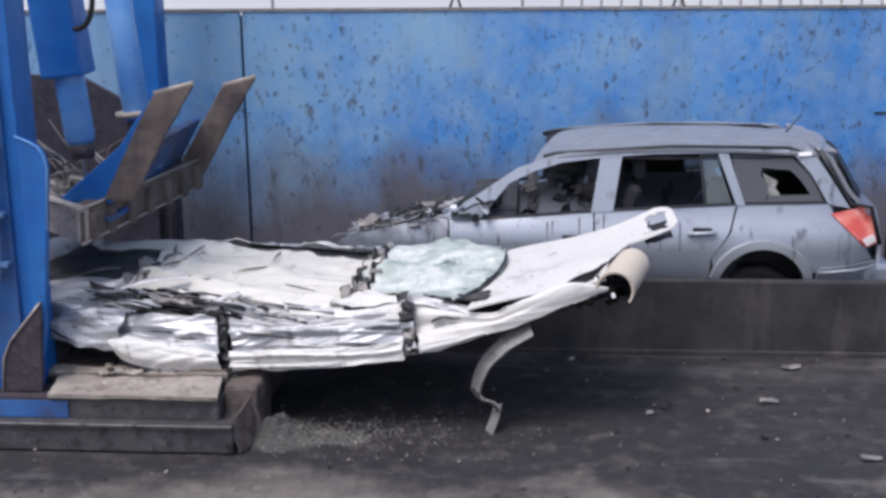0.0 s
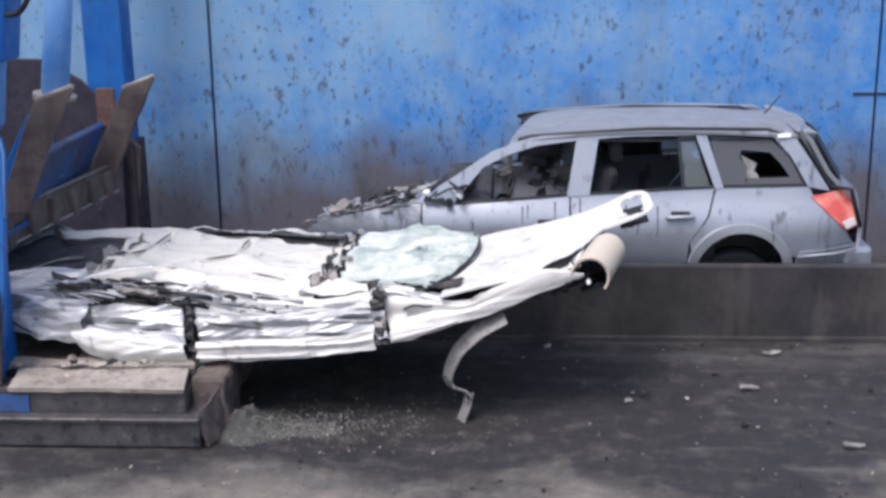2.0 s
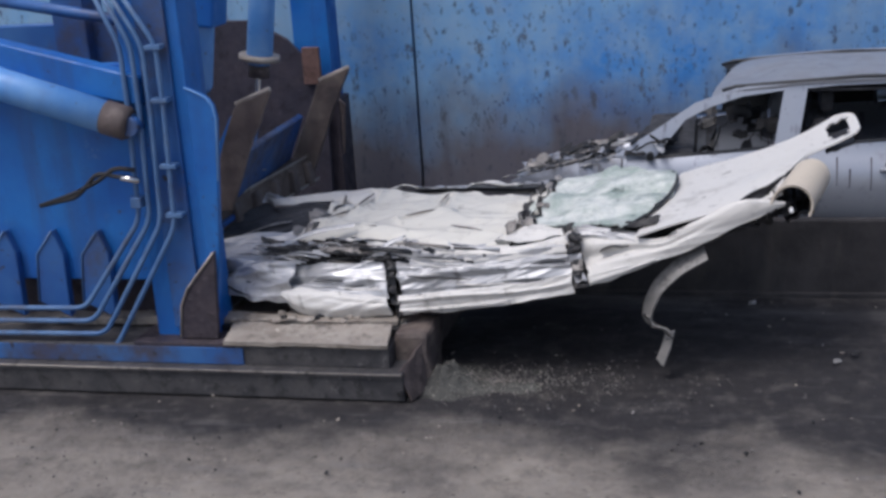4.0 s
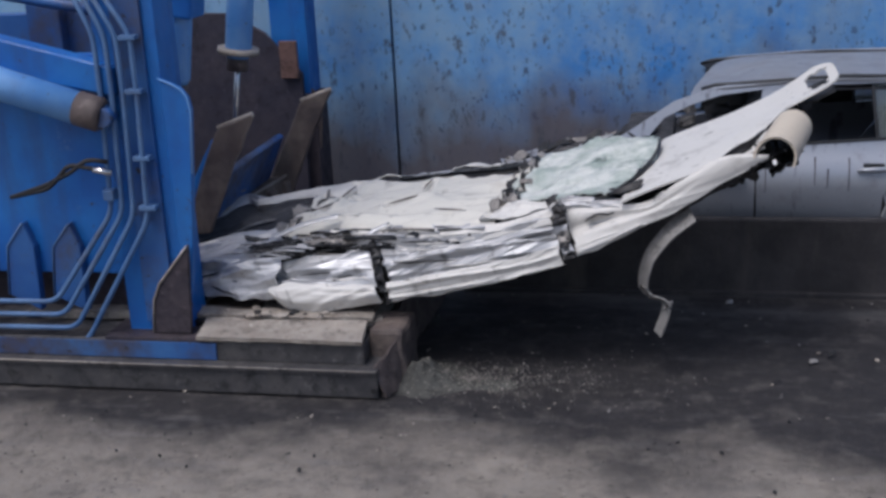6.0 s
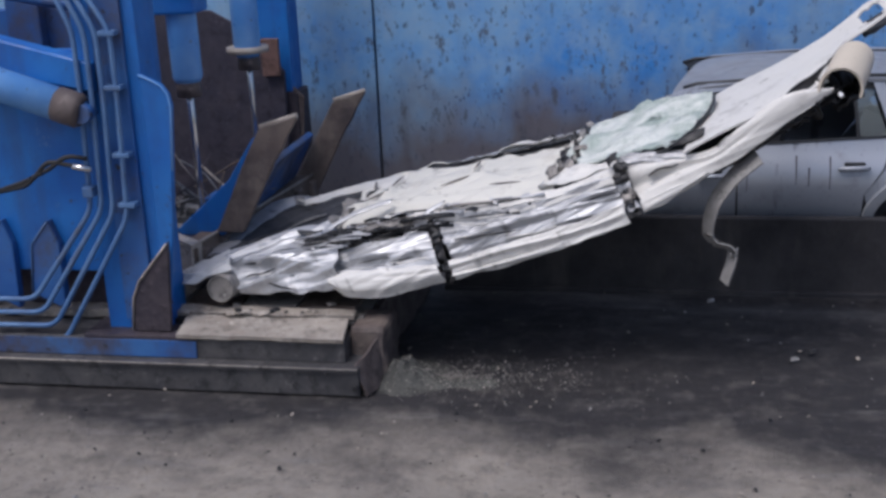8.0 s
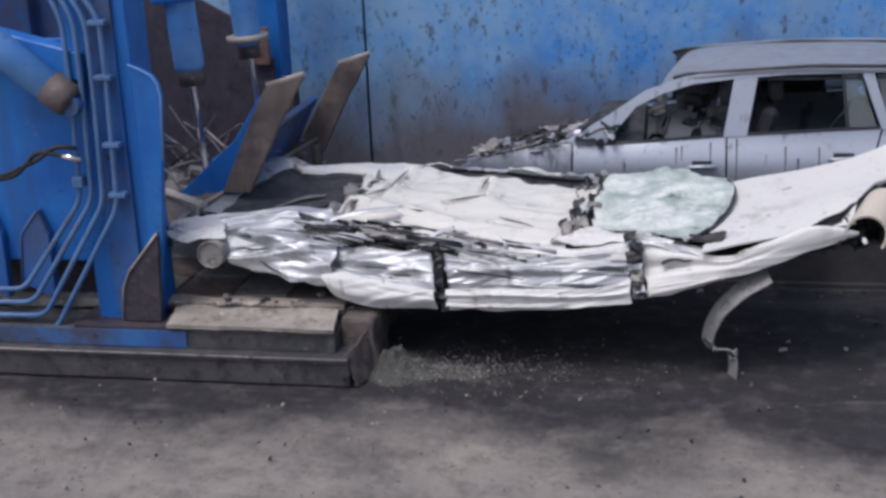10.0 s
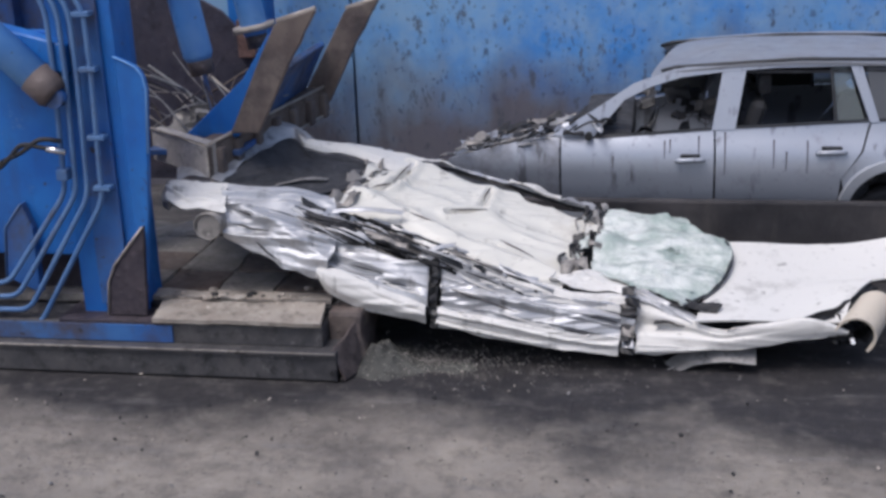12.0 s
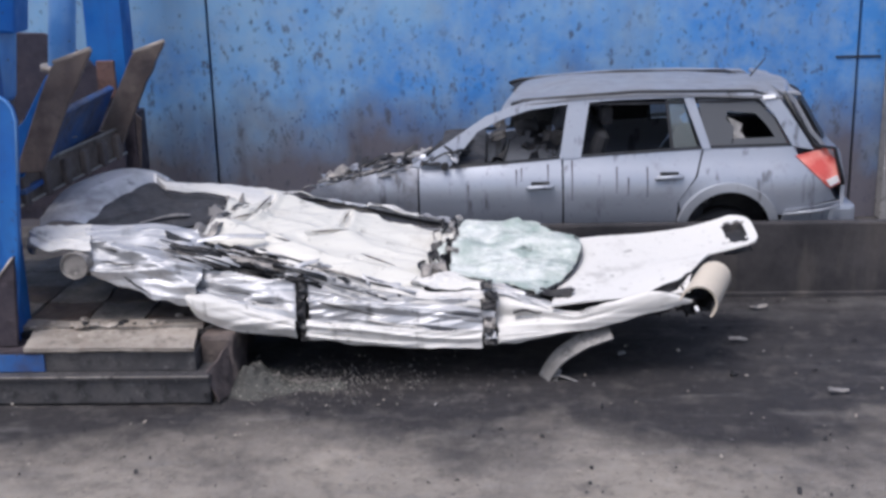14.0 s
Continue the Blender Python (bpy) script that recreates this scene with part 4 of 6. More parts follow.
            z -= 0.05 * math.exp(-((x - 0.95) / 0.2) ** 2 - ((v - 0.35) / 0.2) ** 2) + 0.05 * math.exp(-(x - 0.72) / 0.10)
            x += 0.07 * v * math.exp(-(x - 0.72) / 0.3)
            row.append(bm.verts.new((x + (0.1 if i == 20 else 0) * (1 - (2 * v - 1) ** 2), y, z)))
        g.append(row)
    for i in range(20):
        for j in range(14):
            bm.faces.new((g[i][j], g[i + 1][j], g[i + 1][j + 1], g[i][j + 1])).smooth = True
    thicken(bm, 0.02)
    add("roof", bm, M["roofgrey"], "dusty grey dented roof")
    for v, d in ((0.235, -0.035), (WIDE - 0.26, -0.045)):
        bm = tube([(0.80, NEAR + v, 1.515 + d), (0.9, NEAR + v, 1.545 + d), (1.8, NEAR + v, 1.60 + d), (2.7, NEAR + v, 1.59 + d), (2.82, NEAR + v, 1.55 + d)], 0.013, 8)
        add("roof_rail", bm, M["trim"], "dark roof rail")
    add("aerial", tube([(2.80, 8.0, 1.58), (2.92, 8.0, 1.73)], 0.006, 6), M["trim"])
    # tailgate
    bm = bmesh.new()
    g = []
    prof = [(2.97, 1.56), (3.06, 1.48), (3.20, 1.24), (3.30, 1.13), (3.42, 1.02), (3.46, 0.80), (3.45, 0.62)]
    for x, z in prof:
        g.append([bm.verts.new((x + 0.11 * (1 - (2 * j / 12 - 1) ** 2) - 0.03, NEAR + 0.2 - 0.1 * (1.5 - z) + (WIDE - 0.4 + 0.2 * (1.5 - z)) * j / 12, z)) for j in range(13)])
    for a, b in zip(g, g[1:]):
        for j in range(12):
            bm.faces.new((a[j], a[j + 1], b[j + 1], b[j])).smooth = True
    bmesh.ops.recalc_face_normals(bm, faces=bm.faces[:])
    thicken(bm, 0.03)
    tg = add("tailgate", bm, M["silver"], "silver tailgate with dark rear window")
    bm = bmesh.new()
    g = []
    for x, z in ((3.075, 1.49), (3.155, 1.36), (3.215, 1.25), (3.265, 1.18)):
        g.append([bm.verts.new((x + 0.11 * (1 - (2 * j / 12 - 1) ** 2) - 0.012, NEAR + 0.215 - 0.1 * (1.5 - z) + (WIDE - 0.43 + 0.2 * (1.5 - z)) * j / 12, z)) for j in range(13)])
    for a, b in zip(g, g[1:]):
        for j in range(12):
            bm.faces.new((a[j], a[j + 1], b[j + 1], b[j])).smooth = True
    bmesh.ops.recalc_face_normals(bm, faces=bm.faces[:])
    thicken(bm, 0.008)
    add("rear_window", bm, M["trim"], "dark rear window", tg)
    add("spoiler", prism([(2.90, 1.555), (3.07, 1.535), (3.09, 1.50), (2.92, 1.52)], 1, NEAR + 0.25, NEAR + WIDE - 0.25, 0.01), M["roofgrey"])
    add("tail_seal", tube([(2.93, NEAR + 0.19, 1.53), (3.06, NEAR + 0.165, 1.32), (3.175, NEAR + 0.14, 1.13), (3.33, NEAR + 0.12, 1.11), (3.41, NEAR + 0.11, 0.82)], 0.017, 8), M["trim"], "black seal round the tailgate")
    add("rear_bumper_bar", box(3.30, 3.52, NEAR + 0.1, NEAR + WIDE - 0.1, 0.38, 0.66, 0.04), M["silver"])
    add("bumper_strip", tube([(2.93, NEAR - 0.012, 0.612), (3.2, NEAR - 0.0, 0.635), (3.38, NEAR + 0.07, 0.655)], 0.014, 8), M["roofgrey"], "pale scraped bumper strip")

    # crushed engine bay: hood, torn metal and windscreen base
    bm = crumple((-0.80, NEAR + 0.10, 0.86), (0.12, NEAR + 0.12, 1.02), (0.12, NEAR + 1.62, 0.82), (-0.80, NEAR + 1.60, 0.62), 26, 26, 0.05, 21, 3.5, 0.01, 0.05)
    add("hood", bm, M["roofgrey"], "buckled dirty hood")
    rng = random.Random(11)
    for i in range(80):
        u = 0.07 + 0.90 * rng.random()
        x = -0.85 + 1.25 * u
        y = NEAR + rng.uniform(0.0, 1.4)
        z = 0.90 + 0.23 * u - 0.17 * (y - NEAR) + rng.uniform(-0.03, 0.05)
        l = rng.uniform(0.05, 0.24)
        p = [(x, y, z), (x + l * 0.5, y + rng.uniform(-0.1, 0.1), z + rng.uniform(-0.02, 0.06) + l * 0.12), (x + l, y + rng.uniform(-0.12, 0.12), z + l * 0.25 + rng.uniform(-0.05, 0.02))]
        if i % 3:
            add("torn_strip", tube(rounded_path(p, 0.04, 2), rng.uniform(0.006, 0.016), 6), rng.choice((M["dark"], M["dark"], M["grey"], M["trim"])), "torn metal strip")
        else:
            w = rng.uniform(0.05, 0.12)
            q = [Vector(p[0]), Vector(p[2]), Vector(p[2]) + Vector((0.02, w, 0.03)), Vector(p[0]) + Vector((-0.02, w, 0.02))]
            add("torn_sheet", crumple(*q, 5, 4, 0.05, 60 + i, 7, 0.004, 0.03), rng.choice((M["roofgrey"], M["grey"], M["dark"], M["dark"])), "torn crumpled sheet")
    for i in range(46):
        u = rng.random()
        x = -0.88 + 1.16 * u
        y, z, l = NEAR + rng.uniform(0.0, 0.30), 0.845 + 0.20 * u + rng.uniform(-0.015, 0.05), rng.uniform(0.06, 0.20)
        if i % 2:
            p = [(x, y, z), (x + 0.5 * l, y + rng.uniform(-0.04, 0.04), z + 0.14 * l + rng.uniform(0, 0.025)), (x + l, y + rng.uniform(-0.05, 0.05), z + 0.2 * l)]
            add("torn_strip", tube(rounded_path(p, 0.03, 2), rng.uniform(0.005, 0.011), 6), M[rng.choice(("roofgrey", "grey", "post", "dark"))], "torn metal strip")
        else:
            w = rng.uniform(0.04, 0.10)
            q = [Vector((x, y, z)), Vector((x + l, y, z + 0.18 * l)), Vector((x + l, y + w, z + 0.18 * l + 0.02)), Vector((x, y + w, z + 0.015))]
            add("torn_sheet", crumple(*q, 6, 4, 0.03, 800 + i, 6, 0.004, 0.025), M[rng.choice(("roofgrey", "fender", "post", "dark"))], "torn crumpled sheet")
    add("scuttle", crumple((-0.05, NEAR + 0.1, 1.0), (0.45, NEAR + 0.2, 1.20), (0.45, NEAR + 1.5, 1.0), (-0.05, NEAR + 1.6, 0.80), 10, 16, 0.05, 26, 4, 0.01, 0.05), M["dark"], "collapsed dark windscreen base")
    add("front_panel", crumple((-0.80, NEAR + 0.1, 0.45), (-0.84, NEAR + 1.6, 0.40), (-0.84, NEAR + 1.6, 0.58), (-0.80, NEAR + 0.12, 0.82), 14, 6, 0.06, 28, 4, 0.02), M["roofgrey"])

    # cabin
    add("floor_pan", box(-0.7, 3.3, NEAR + 0.1, NEAR + WIDE - 0.1, 0.22, 0.36, 0.03), M["dark"])
    for j, y in enumerate((NEAR + 0.25, NEAR + 0.98)):
        add("front_seat", box(0.85, 1.35, y, y + 0.5, 0.36, 0.68, 0.06), M["seat"])
        bm = prism([(1.25, 0.6), (1.42, 0.62), (1.60, 1.22), (1.48, 1.25)], 1, y + 0.02, y + 0.48, 0.04)
        add("seat_back", bm, M["seat"])
        add("head_rest", box(1.52, 1.62, y + 0.12, y + 0.38, 1.27, 1.43, 0.04), M["seat"])
    add("rear_bench", box(1.85, 2.35, NEAR + 0.2, NEAR + WIDE - 0.2, 0.36, 0.70, 0.06), M["seat"])
    add("rear_seat_back", prism([(2.25, 0.6), (2.40, 0.62), (2.55, 1.18), (2.43, 1.2)], 1, NEAR + 0.2, NEAR + WIDE - 0.2, 0.04), M["seat"])
    add("dashboard", box(0.2, 0.6, NEAR + 0.15, NEAR + WIDE - 0.15, 0.75, 1.05, 0.06), M["seat"])
    add("steering_wheel", tube([(0.72 + 0.06 * math.sin(a), NEAR + 0.5 + 0.17 * math.cos(a), 0.98 + 0.16 * math.sin(a)) for a in (2 * math.pi * k / 20 for k in range(21))], 0.014, 8, cap=False), M["trim"])
    add("side_trim", box(2.3, 3.2, NEAR + WIDE - 0.26, NEAR + WIDE - 0.2, 0.4, 1.14, 0.02), M["seat"])
    add("load_cover", box(2.5, 3.15, NEAR + 0.2, NEAR + WIDE - 0.2, 0.9, 0.95, 0.02), M["seat"])
    add("headliner", box(1.05, 2.9, NEAR + 0.24, NEAR + WIDE - 0.24, 1.46, 1.48, 0.0), M["seat"])
    for i in range(5):
        x, y, z = rng.uniform(0.5, 1.3), NEAR + rng.uniform(0.15, 0.8), rng.uniform(1.02, 1.2)
        add("loose_wire", tube(rounded_path([(x, y, z), (x + 0.1, y, z + rng.uniform(-0.1, 0.15)), (x + rng.uniform(0.1, 0.3), y + 0.1, z + rng.uniform(-0.1, 0.1))], 0.03, 2), 0.004, 5), M["trim"], "loose wire in the cabin")
    for i in range(16):
        x, y, z, w = rng.uniform(0.45, 1.15), NEAR + rng.uniform(0.2, 0.9), rng.uniform(0.98, 1.2), rng.uniform(0.06, 0.18)
        q = [(x, y, z), (x + w, y + 0.03, z + rng.uniform(-0.05, 0.06)), (x + w, y + 0.1, z + rng.uniform(0.02, 0.12)), (x, y + 0.1, z + rng.uniform(0.0, 0.08))]
        add("cabin_scrap", crumple(*q, 6, 5, 0.06, 700 + i, 7, 0.004, 0.04), M["dark"] if i % 3 else M["seat"], "torn trim in the crushed cabin")
    # wheels, low behind the wall
    for x in (-0.22, 2.5):
        for y in (NEAR + 0.12, NEAR + WIDE - 0.32):
            w = add("wheel", tube([(x, y, 0.31), (x, y + 0.02, 0.31), (x, y + 0.18, 0.31), (x, y + 0.2, 0.31)], [0.27, 0.31, 0.31, 0.27], 32), M["rubber"], "flat black tyre")
            add("rim", tube([(x, y - 0.006, 0.31), (x, y + 0.05, 0.31)], [0.19, 0.16], 24), M["grey"], "", w)
    add("wheel_well", prism(arc(2.5, 0.47, 0.36, 0, 180, 14) + [(2.14, 0.3), (2.86, 0.3)], 1, NEAR + 0.34, NEAR + 0.36, 0.0), M["dark"])
    return c


# ---- flattened car ----
CENTRE = Vector((0.2, 5.9, 0.4))


def flattened_car():
    c = thing("flattened_car", *CENTRE, "flattened white car wreck with crumpled doors and shattered windscreen", "car wreck")

    def add(name, bm, m, label="", parent=None):
        bmesh.ops.translate(bm, verts=bm.verts[:], vec=-CENTRE)
        return part(name, bm, m, parent or c, label)

    # underside and the squashed body between roof and floor
    segs = [(-2.1, 0.80, 1.00), (-1.4, 0.60, 0.86), (-0.6, 0.32, 0.66), (0.1, 0.22, 0.50), (0.9, 0.17, 0.38), (1.8, 0.28, 0.36)]
    for k, ((x0, a0, b0), (x1, a1, b1)) in enumerate(zip(segs, segs[1:])):
        bm = crumple((x0, 5.30, a0), (x1, 5.30, a1), (x1, 6.72, a1 + 0.12), (x0, 6.72, a0 + 0.12), 10, 12, 0.06, 70 + k, 3, 0.03)
        add("floor_section", bm, M["dark"], "black crushed underside")
        bm = crumple((x0, 5.42, b0 - 0.15), (x1, 5.42, b1 - 0.15), (x1, 6.70, b1 - 0.04), (x0, 6.70, b0 - 0.04), 12, 14, 0.05, 80 + k, 5, 0.02)
        add("crushed_core", bm, M["dark"], "black tangled crushed interior")
        if k == 4:
            continue
        bm = crumple((x0, 6.74, a0 + 0.1), (x1, 6.74, a1 + 0.1), (x1, 6.76, b1 + 0.06), (x0, 6.76, b0 + 0.06), 10, 5, 0.05, 90 + k, 4, 0.01)
        add("far_side", bm, M["crush"], "crumpled far side panel")

    # roof, windscreen, hood
    dents = [((-0.98, 6.60), (-1.04, 6.15), 0.018), ((-1.04, 6.15), (-1.16, 5.98), 0.016), ((-0.40, 6.56), (-0.42, 6.25), 0.012), ((-0.62, 5.98), (-0.36, 6.16), 0.022), ((-0.25, 5.75), (0.02, 5.62), 0.012), ((-0.85, 5.78), (-0.55, 5.70), 0.014)]

    def roof_shape(u, v, p):
        h = 0.02 * math.sin(3 * u + 2 * v) + 0.046 * ridged(p, 2.0, 1, (0.7, 1.3, 1)) + 0.012 * noise.noise(p * 5)
        for (ax, ay), (bx, by), depth in dents:
            dx, dy = bx - ax, by - ay
            t = min(1, max(0, ((p.x - ax) * dx + (p.y - ay) * dy) / (dx * dx + dy * dy)))
            d = math.hypot(p.x - ax - t * dx, p.y - ay - t * dy)
            h += 1.7 * depth * (0.7 * math.exp(-((d - 0.045) / 0.03) ** 2) - 1.2 * math.exp(-(d / 0.016) ** 2))
        return h - 0.05 * max(0, 1 - v / 0.06) ** 2
    near_edge = [(-1.30, 5.68, 0.90), (-0.93, 5.63, 0.815), (-0.5, 5.46, 0.685), (-0.2, 5.41, 0.60), (0.20, 5.38, 0.495)]
    far_edge = [(-1.23, 6.68, 0.995), (-0.93, 6.65, 0.91), (-0.6, 6.64, 0.82), (-0.27, 6.60, 0.735), (0.36, 6.44, 0.575)]
    bm = loft(near_edge, far_edge, 110, 76, (0.2, -0.1, 1), roof_shape, 0.008, 0.03)
    add("roof_panel", bm, M["cream"], "cream roof sheet with shallow creases")
    # Thin brown strips paint the dark line of shade along each dent.
    for (ax, ay), (bx, by), depth in dents:
        q = [(ax + (bx - ax) * w + 0.02 * noise.noise(Vector((ax * 9 + w * 3, by, 1))), ay + (by - ay) * w, 0) for w in (0.05, 0.3, 0.6, 0.95)]
        q = [(x, y, 0.545 - 0.268 * (x - 0.1) + 0.10 * (y - 5.52) + 0.012) for x, y, z in q]
        add("roof_crease_shade", tube(q, [0.002, 0.007, 0.006, 0.002], 5), M["rustdark"], "thin brown strip painting the shade in a roof crease")
    lip = [(x, y - 0.02, z - 0.01) for x, y, z in near_edge[1:]] + [(0.40, 5.38, 0.455), (0.66, 5.40, 0.44), (0.86, 5.37, 0.41)]
    bm = loft([(x, y - 0.05, z - 0.035) for x, y, z in lip], lip, 90, 6, (0, -0.4, 1), folds(151, 3, 0.012), 0.008, 0.015, 0.012)
    add("roof_gutter", bm, M["white"], "bright bent gutter along the roof edge")
    rim = [(-1.62, 6.80, 1.03), (-1.16, 6.72, 0.985), (-0.7, 6.74, 0.88), (-0.28, 6.70, 0.785), (0.1, 6.60, 0.69), (0.42, 6.52, 0.63)]
    for k, (a, b) in enumerate(zip(rim, rim[1:])):
        q = [Vector(a), Vector(b), Vector(b) + Vector((0, 0.10, -0.015)), Vector(a) + Vector((0, 0.10, -0.015))]
        add("roof_rim", crumple(*q, 14, 5, 0.03, 140 + k, 5, 0.008, 0.03), M["white"] if k % 2 else M["crush"], "bent white far roof rim")
    for k in range(3):
        q = [(x, y + 0.05 + 0.04 * k, z - 0.02 - 0.03 * k + 0.02 * noise.noise(Vector((x * 4, k, 2)))) for x, y, z in rim[2 - k % 2:]]
        add("side_strip", tube(rounded_path(q, 0.06), 0.012, 6), (M["crush"], M["dark"], M["grey"])[k], "bent strip along the far side")
    bm = bmesh.new()
    g = []
    for i in range(71):
        u = i / 70
        row = []
        for j in range(71):
            v = j / 70
            bow = abs(2 * v - 1) ** 2.6
            x0, x1 = 0.36 + 0.08 * v, 1.14 + 0.22 * v - 0.20 * bow
            x = x0 + (x1 - x0) * u
            y = 5.56 - 0.20 * u + (1.02 + 0.04 * u) * v
            z = 0.50 - 0.11 * u + (0.125 + 0.01 * u) * v + 0.03 * math.sin(math.pi * u) + 0.03 * ridged((x, y, 0), 6, 4) + 0.05 * noise.noise(Vector((x * 3.4, y * 4.5, 3))) + 0.012 * noise.noise(Vector((x * 13, y * 14, 7)))
            if i in (0, 70) or j in (0, 70):
                x, y = x + 0.05 * noise.noise(Vector((x * 7, y * 7, 1))), y + 0.05 * noise.noise(Vector((x * 7, y * 7, 5)))
            row.append(bm.verts.new((x, y, z)))
        g.append(row)
    for i in range(70):
        for j in range(70):
            bm.faces.new((g[i][j], g[i + 1][j], g[i + 1][j + 1], g[i][j + 1])).smooth = True
    bmesh.ops.recalc_face_normals(bm, faces=bm.faces[:])
    thicken(bm, 0.012)
    screen = add("windscreen", bm, M["shatter"], "shattered pale green windscreen")
    seal = [(1.145 + 0.22 * v - 0.20 * abs(2 * v - 1) ** 2.6, 5.36 + 1.06 * v, 0.395 + 0.135 * v) for v in (0.02, 0.12, 0.25, 0.4, 0.55, 0.7, 0.82, 0.92)]
    bm = tube(rounded_path(seal, 0.04), 0.012, 6)
    add("screen_seal", bm, M["trim"], "black rubber screen seal", screen)
    add("screen_frame", crumple((0.72, 5.37, 0.40), (1.14, 5.31, 0.37), (1.18, 5.38, 0.39), (0.74, 5.44, 0.42), 22, 6, 0.04, 114, 6, 0.008, 0.04), M["dark"], "black torn lower screen frame")
    bm = crumple((0.45, 6.50, 0.61), (1.06, 6.42, 0.55), (0.98, 6.58, 0.56), (0.48, 6.66, 0.62), 16, 8, 0.04, 6, 5, 0.01, 0.05)
    add("screen_flap", bm, M["shatter"], "curled shattered screen edge")
    rng = random.Random(31)
    for k in range(34):
        v = rng.random()
        x, y, z = 0.22 + 0.12 * v + rng.uniform(-0.07, 0.09), 5.48 + 1.05 * v, 0.525 + 0.11 * v
        l, w = rng.uniform(0.04, 0.13), rng.uniform(0.03, 0.10)
        if k % 2:
            p = [(x, y, z), (x + rng.uniform(-0.05, 0.05), y + l, z + rng.uniform(0.0, 0.05)), (x + rng.uniform(-0.08, 0.08), y + 2 * l, z + 0.01)]
            add("screen_scrap", tube(rounded_path(p, 0.02, 2), rng.uniform(0.005, 0.012), 6), rng.choice((M["dark"], M["grey"], M["trim"])), "torn screen frame strip")
        else:
            q = [(x, y, z), (x + w, y, z - 0.01), (x + w, y + l, z + 0.03), (x, y + l, z + 0.03)]
            add("screen_scrap", crumple(*q, 5, 5, 0.06, 500 + k, 7, 0.005, 0.04), rng.choice((M["dark"], M["grey"], M["cream"], M["shatter"], M["strap"])), "torn screen frame piece")
    bm = loft([(0.10, 5.40, 0.515), (0.35, 5.40, 0.47), (0.62, 5.41, 0.445)], [(0.20, 5.62, 0.535), (0.40, 5.60, 0.51), (0.68, 5.50, 0.46)], 36, 16, (0.1, -0.2, 1), folds(152, 6, 0.025, 0.5, rough=0.05), 0.008, 0.03, 0.01)
    add("screen_corner", bm, M["white"], "buckled pale corner between roof and windscreen")
    # hood: smooth sheet that curls up at its far end
    bm = bmesh.new()
    g = []
    nu, nv = 64, 52
    for i in range(nu + 1):
        u = i / nu
        row = []
        for j in range(nv + 1):
            v = j / nv
            x0 = 1.02 + 0.26 * v
            k = min(1, max(0, (v - 0.42) / 0.08))
            e = min(1, v / 0.45)
            x1 = 1.93 + 0.22 * e * e + 0.335 * k * k * (3 - 2 * k) - 0.12 * max(0, (v - 0.72) / 0.28) ** 3 - 0.05 * k * max(0, (0.60 - v) / 0.12) ** 2
            x = x0 + (x1 - x0) * u
            y = 5.23 + 0.09 * u + (1.19 - 0.16 * u) * v
            lift = max(0, (x - 2.02) / 0.43) ** 1.4
            z = 0.40 + 0.10 * v - 0.05 * (1 - u) ** 3 - 0.03 * math.sin(math.pi * u) + lift * (0.015 + 0.055 * v) - 0.055 * u * max(0, 1 - 1.8 * v) ** 2 + 0.014 * noise.noise(Vector((x * 2, y * 2, 1)))
            row.append(bm.verts.new((x, y, z)))
        g.append(row)
    for i in range(nu):
        for j in range(nv):
            p = g[i][j].co
            if ((p.x - 2.345) / 0.07) ** 4 + ((p.y - 6.05) / 0.175) ** 4 < 1 + 1.1 * noise.noise(p * 16):
                continue
            bm.faces.new((g[i][j], g[i + 1][j], g[i + 1][j + 1], g[i][j + 1])).smooth = True
    bmesh.ops.recalc_face_normals(bm, faces=bm.faces[:])
    thicken(bm, 0.012)
    add("hood", bm, M["white"], "white hood sheet with a torn hole, bent upward")
    # Dark sheet that puts a shadow inside the hole of the hood.
    add("hole_shadow", crumple((2.24, 5.82, 0.42), (2.43, 5.82, 0.43), (2.43, 6.24, 0.465), (2.25, 6.24, 0.455), 6, 8, 0.015, 8, 6, 0.006), M["dark"], "dark sheet painted as the shadow in the hole")

    # near side: long pressed folds that run the length of each panel
    side = (0.0, -0.85, 0.5)
    bm = loft([(-1.95, 5.25, 0.80), (-1.64, 5.23, 0.66), (-1.42, 5.22, 0.575), (-1.30, 5.22, 0.53)], [(-1.98, 5.36, 1.00), (-1.62, 5.42, 0.93), (-1.40, 5.42, 0.86), (-1.22, 5.42, 0.79)], 60, 40, side, folds(105, 12, 0.045, 0.9, (0.1, 0.3), 0.032), 0.008, 0.03, 0.04)
    add("rear_wing", bm, M["crush"], "torn silvery white rear wing")
    bm = loft([(-1.32, 5.25, 0.60), (-1.1, 5.23, 0.50), (-0.64, 5.21, 0.40)], [(-1.33, 5.38, 0.78), (-1.0, 5.37, 0.70), (-0.64, 5.36, 0.605)], 60, 40, side, folds(101, 6, 0.04, 0.25, (0.1, 0.24), 0.032), 0.008, 0.02)
    add("rear_door", bm, M["crush"], "crumpled silvery rear door")
    bm = loft([(-1.34, 5.21, 0.58), (-1.28, 5.20, 0.475), (-1.1, 5.20, 0.385), (-0.86, 5.20, 0.325), (-0.645, 5.20, 0.285)], [(-1.33, 5.22, 0.63), (-1.22, 5.22, 0.625), (-1.05, 5.22, 0.56), (-0.86, 5.21, 0.485), (-0.645, 5.21, 0.41)], 60, 26, side, folds(107, 3, 0.012, 0.4, (0.1, 0.25), 0.012), 0.010, 0.012, 0.05)
    add("door_skin", bm, M["white"], "smooth rounded white outer door skin")
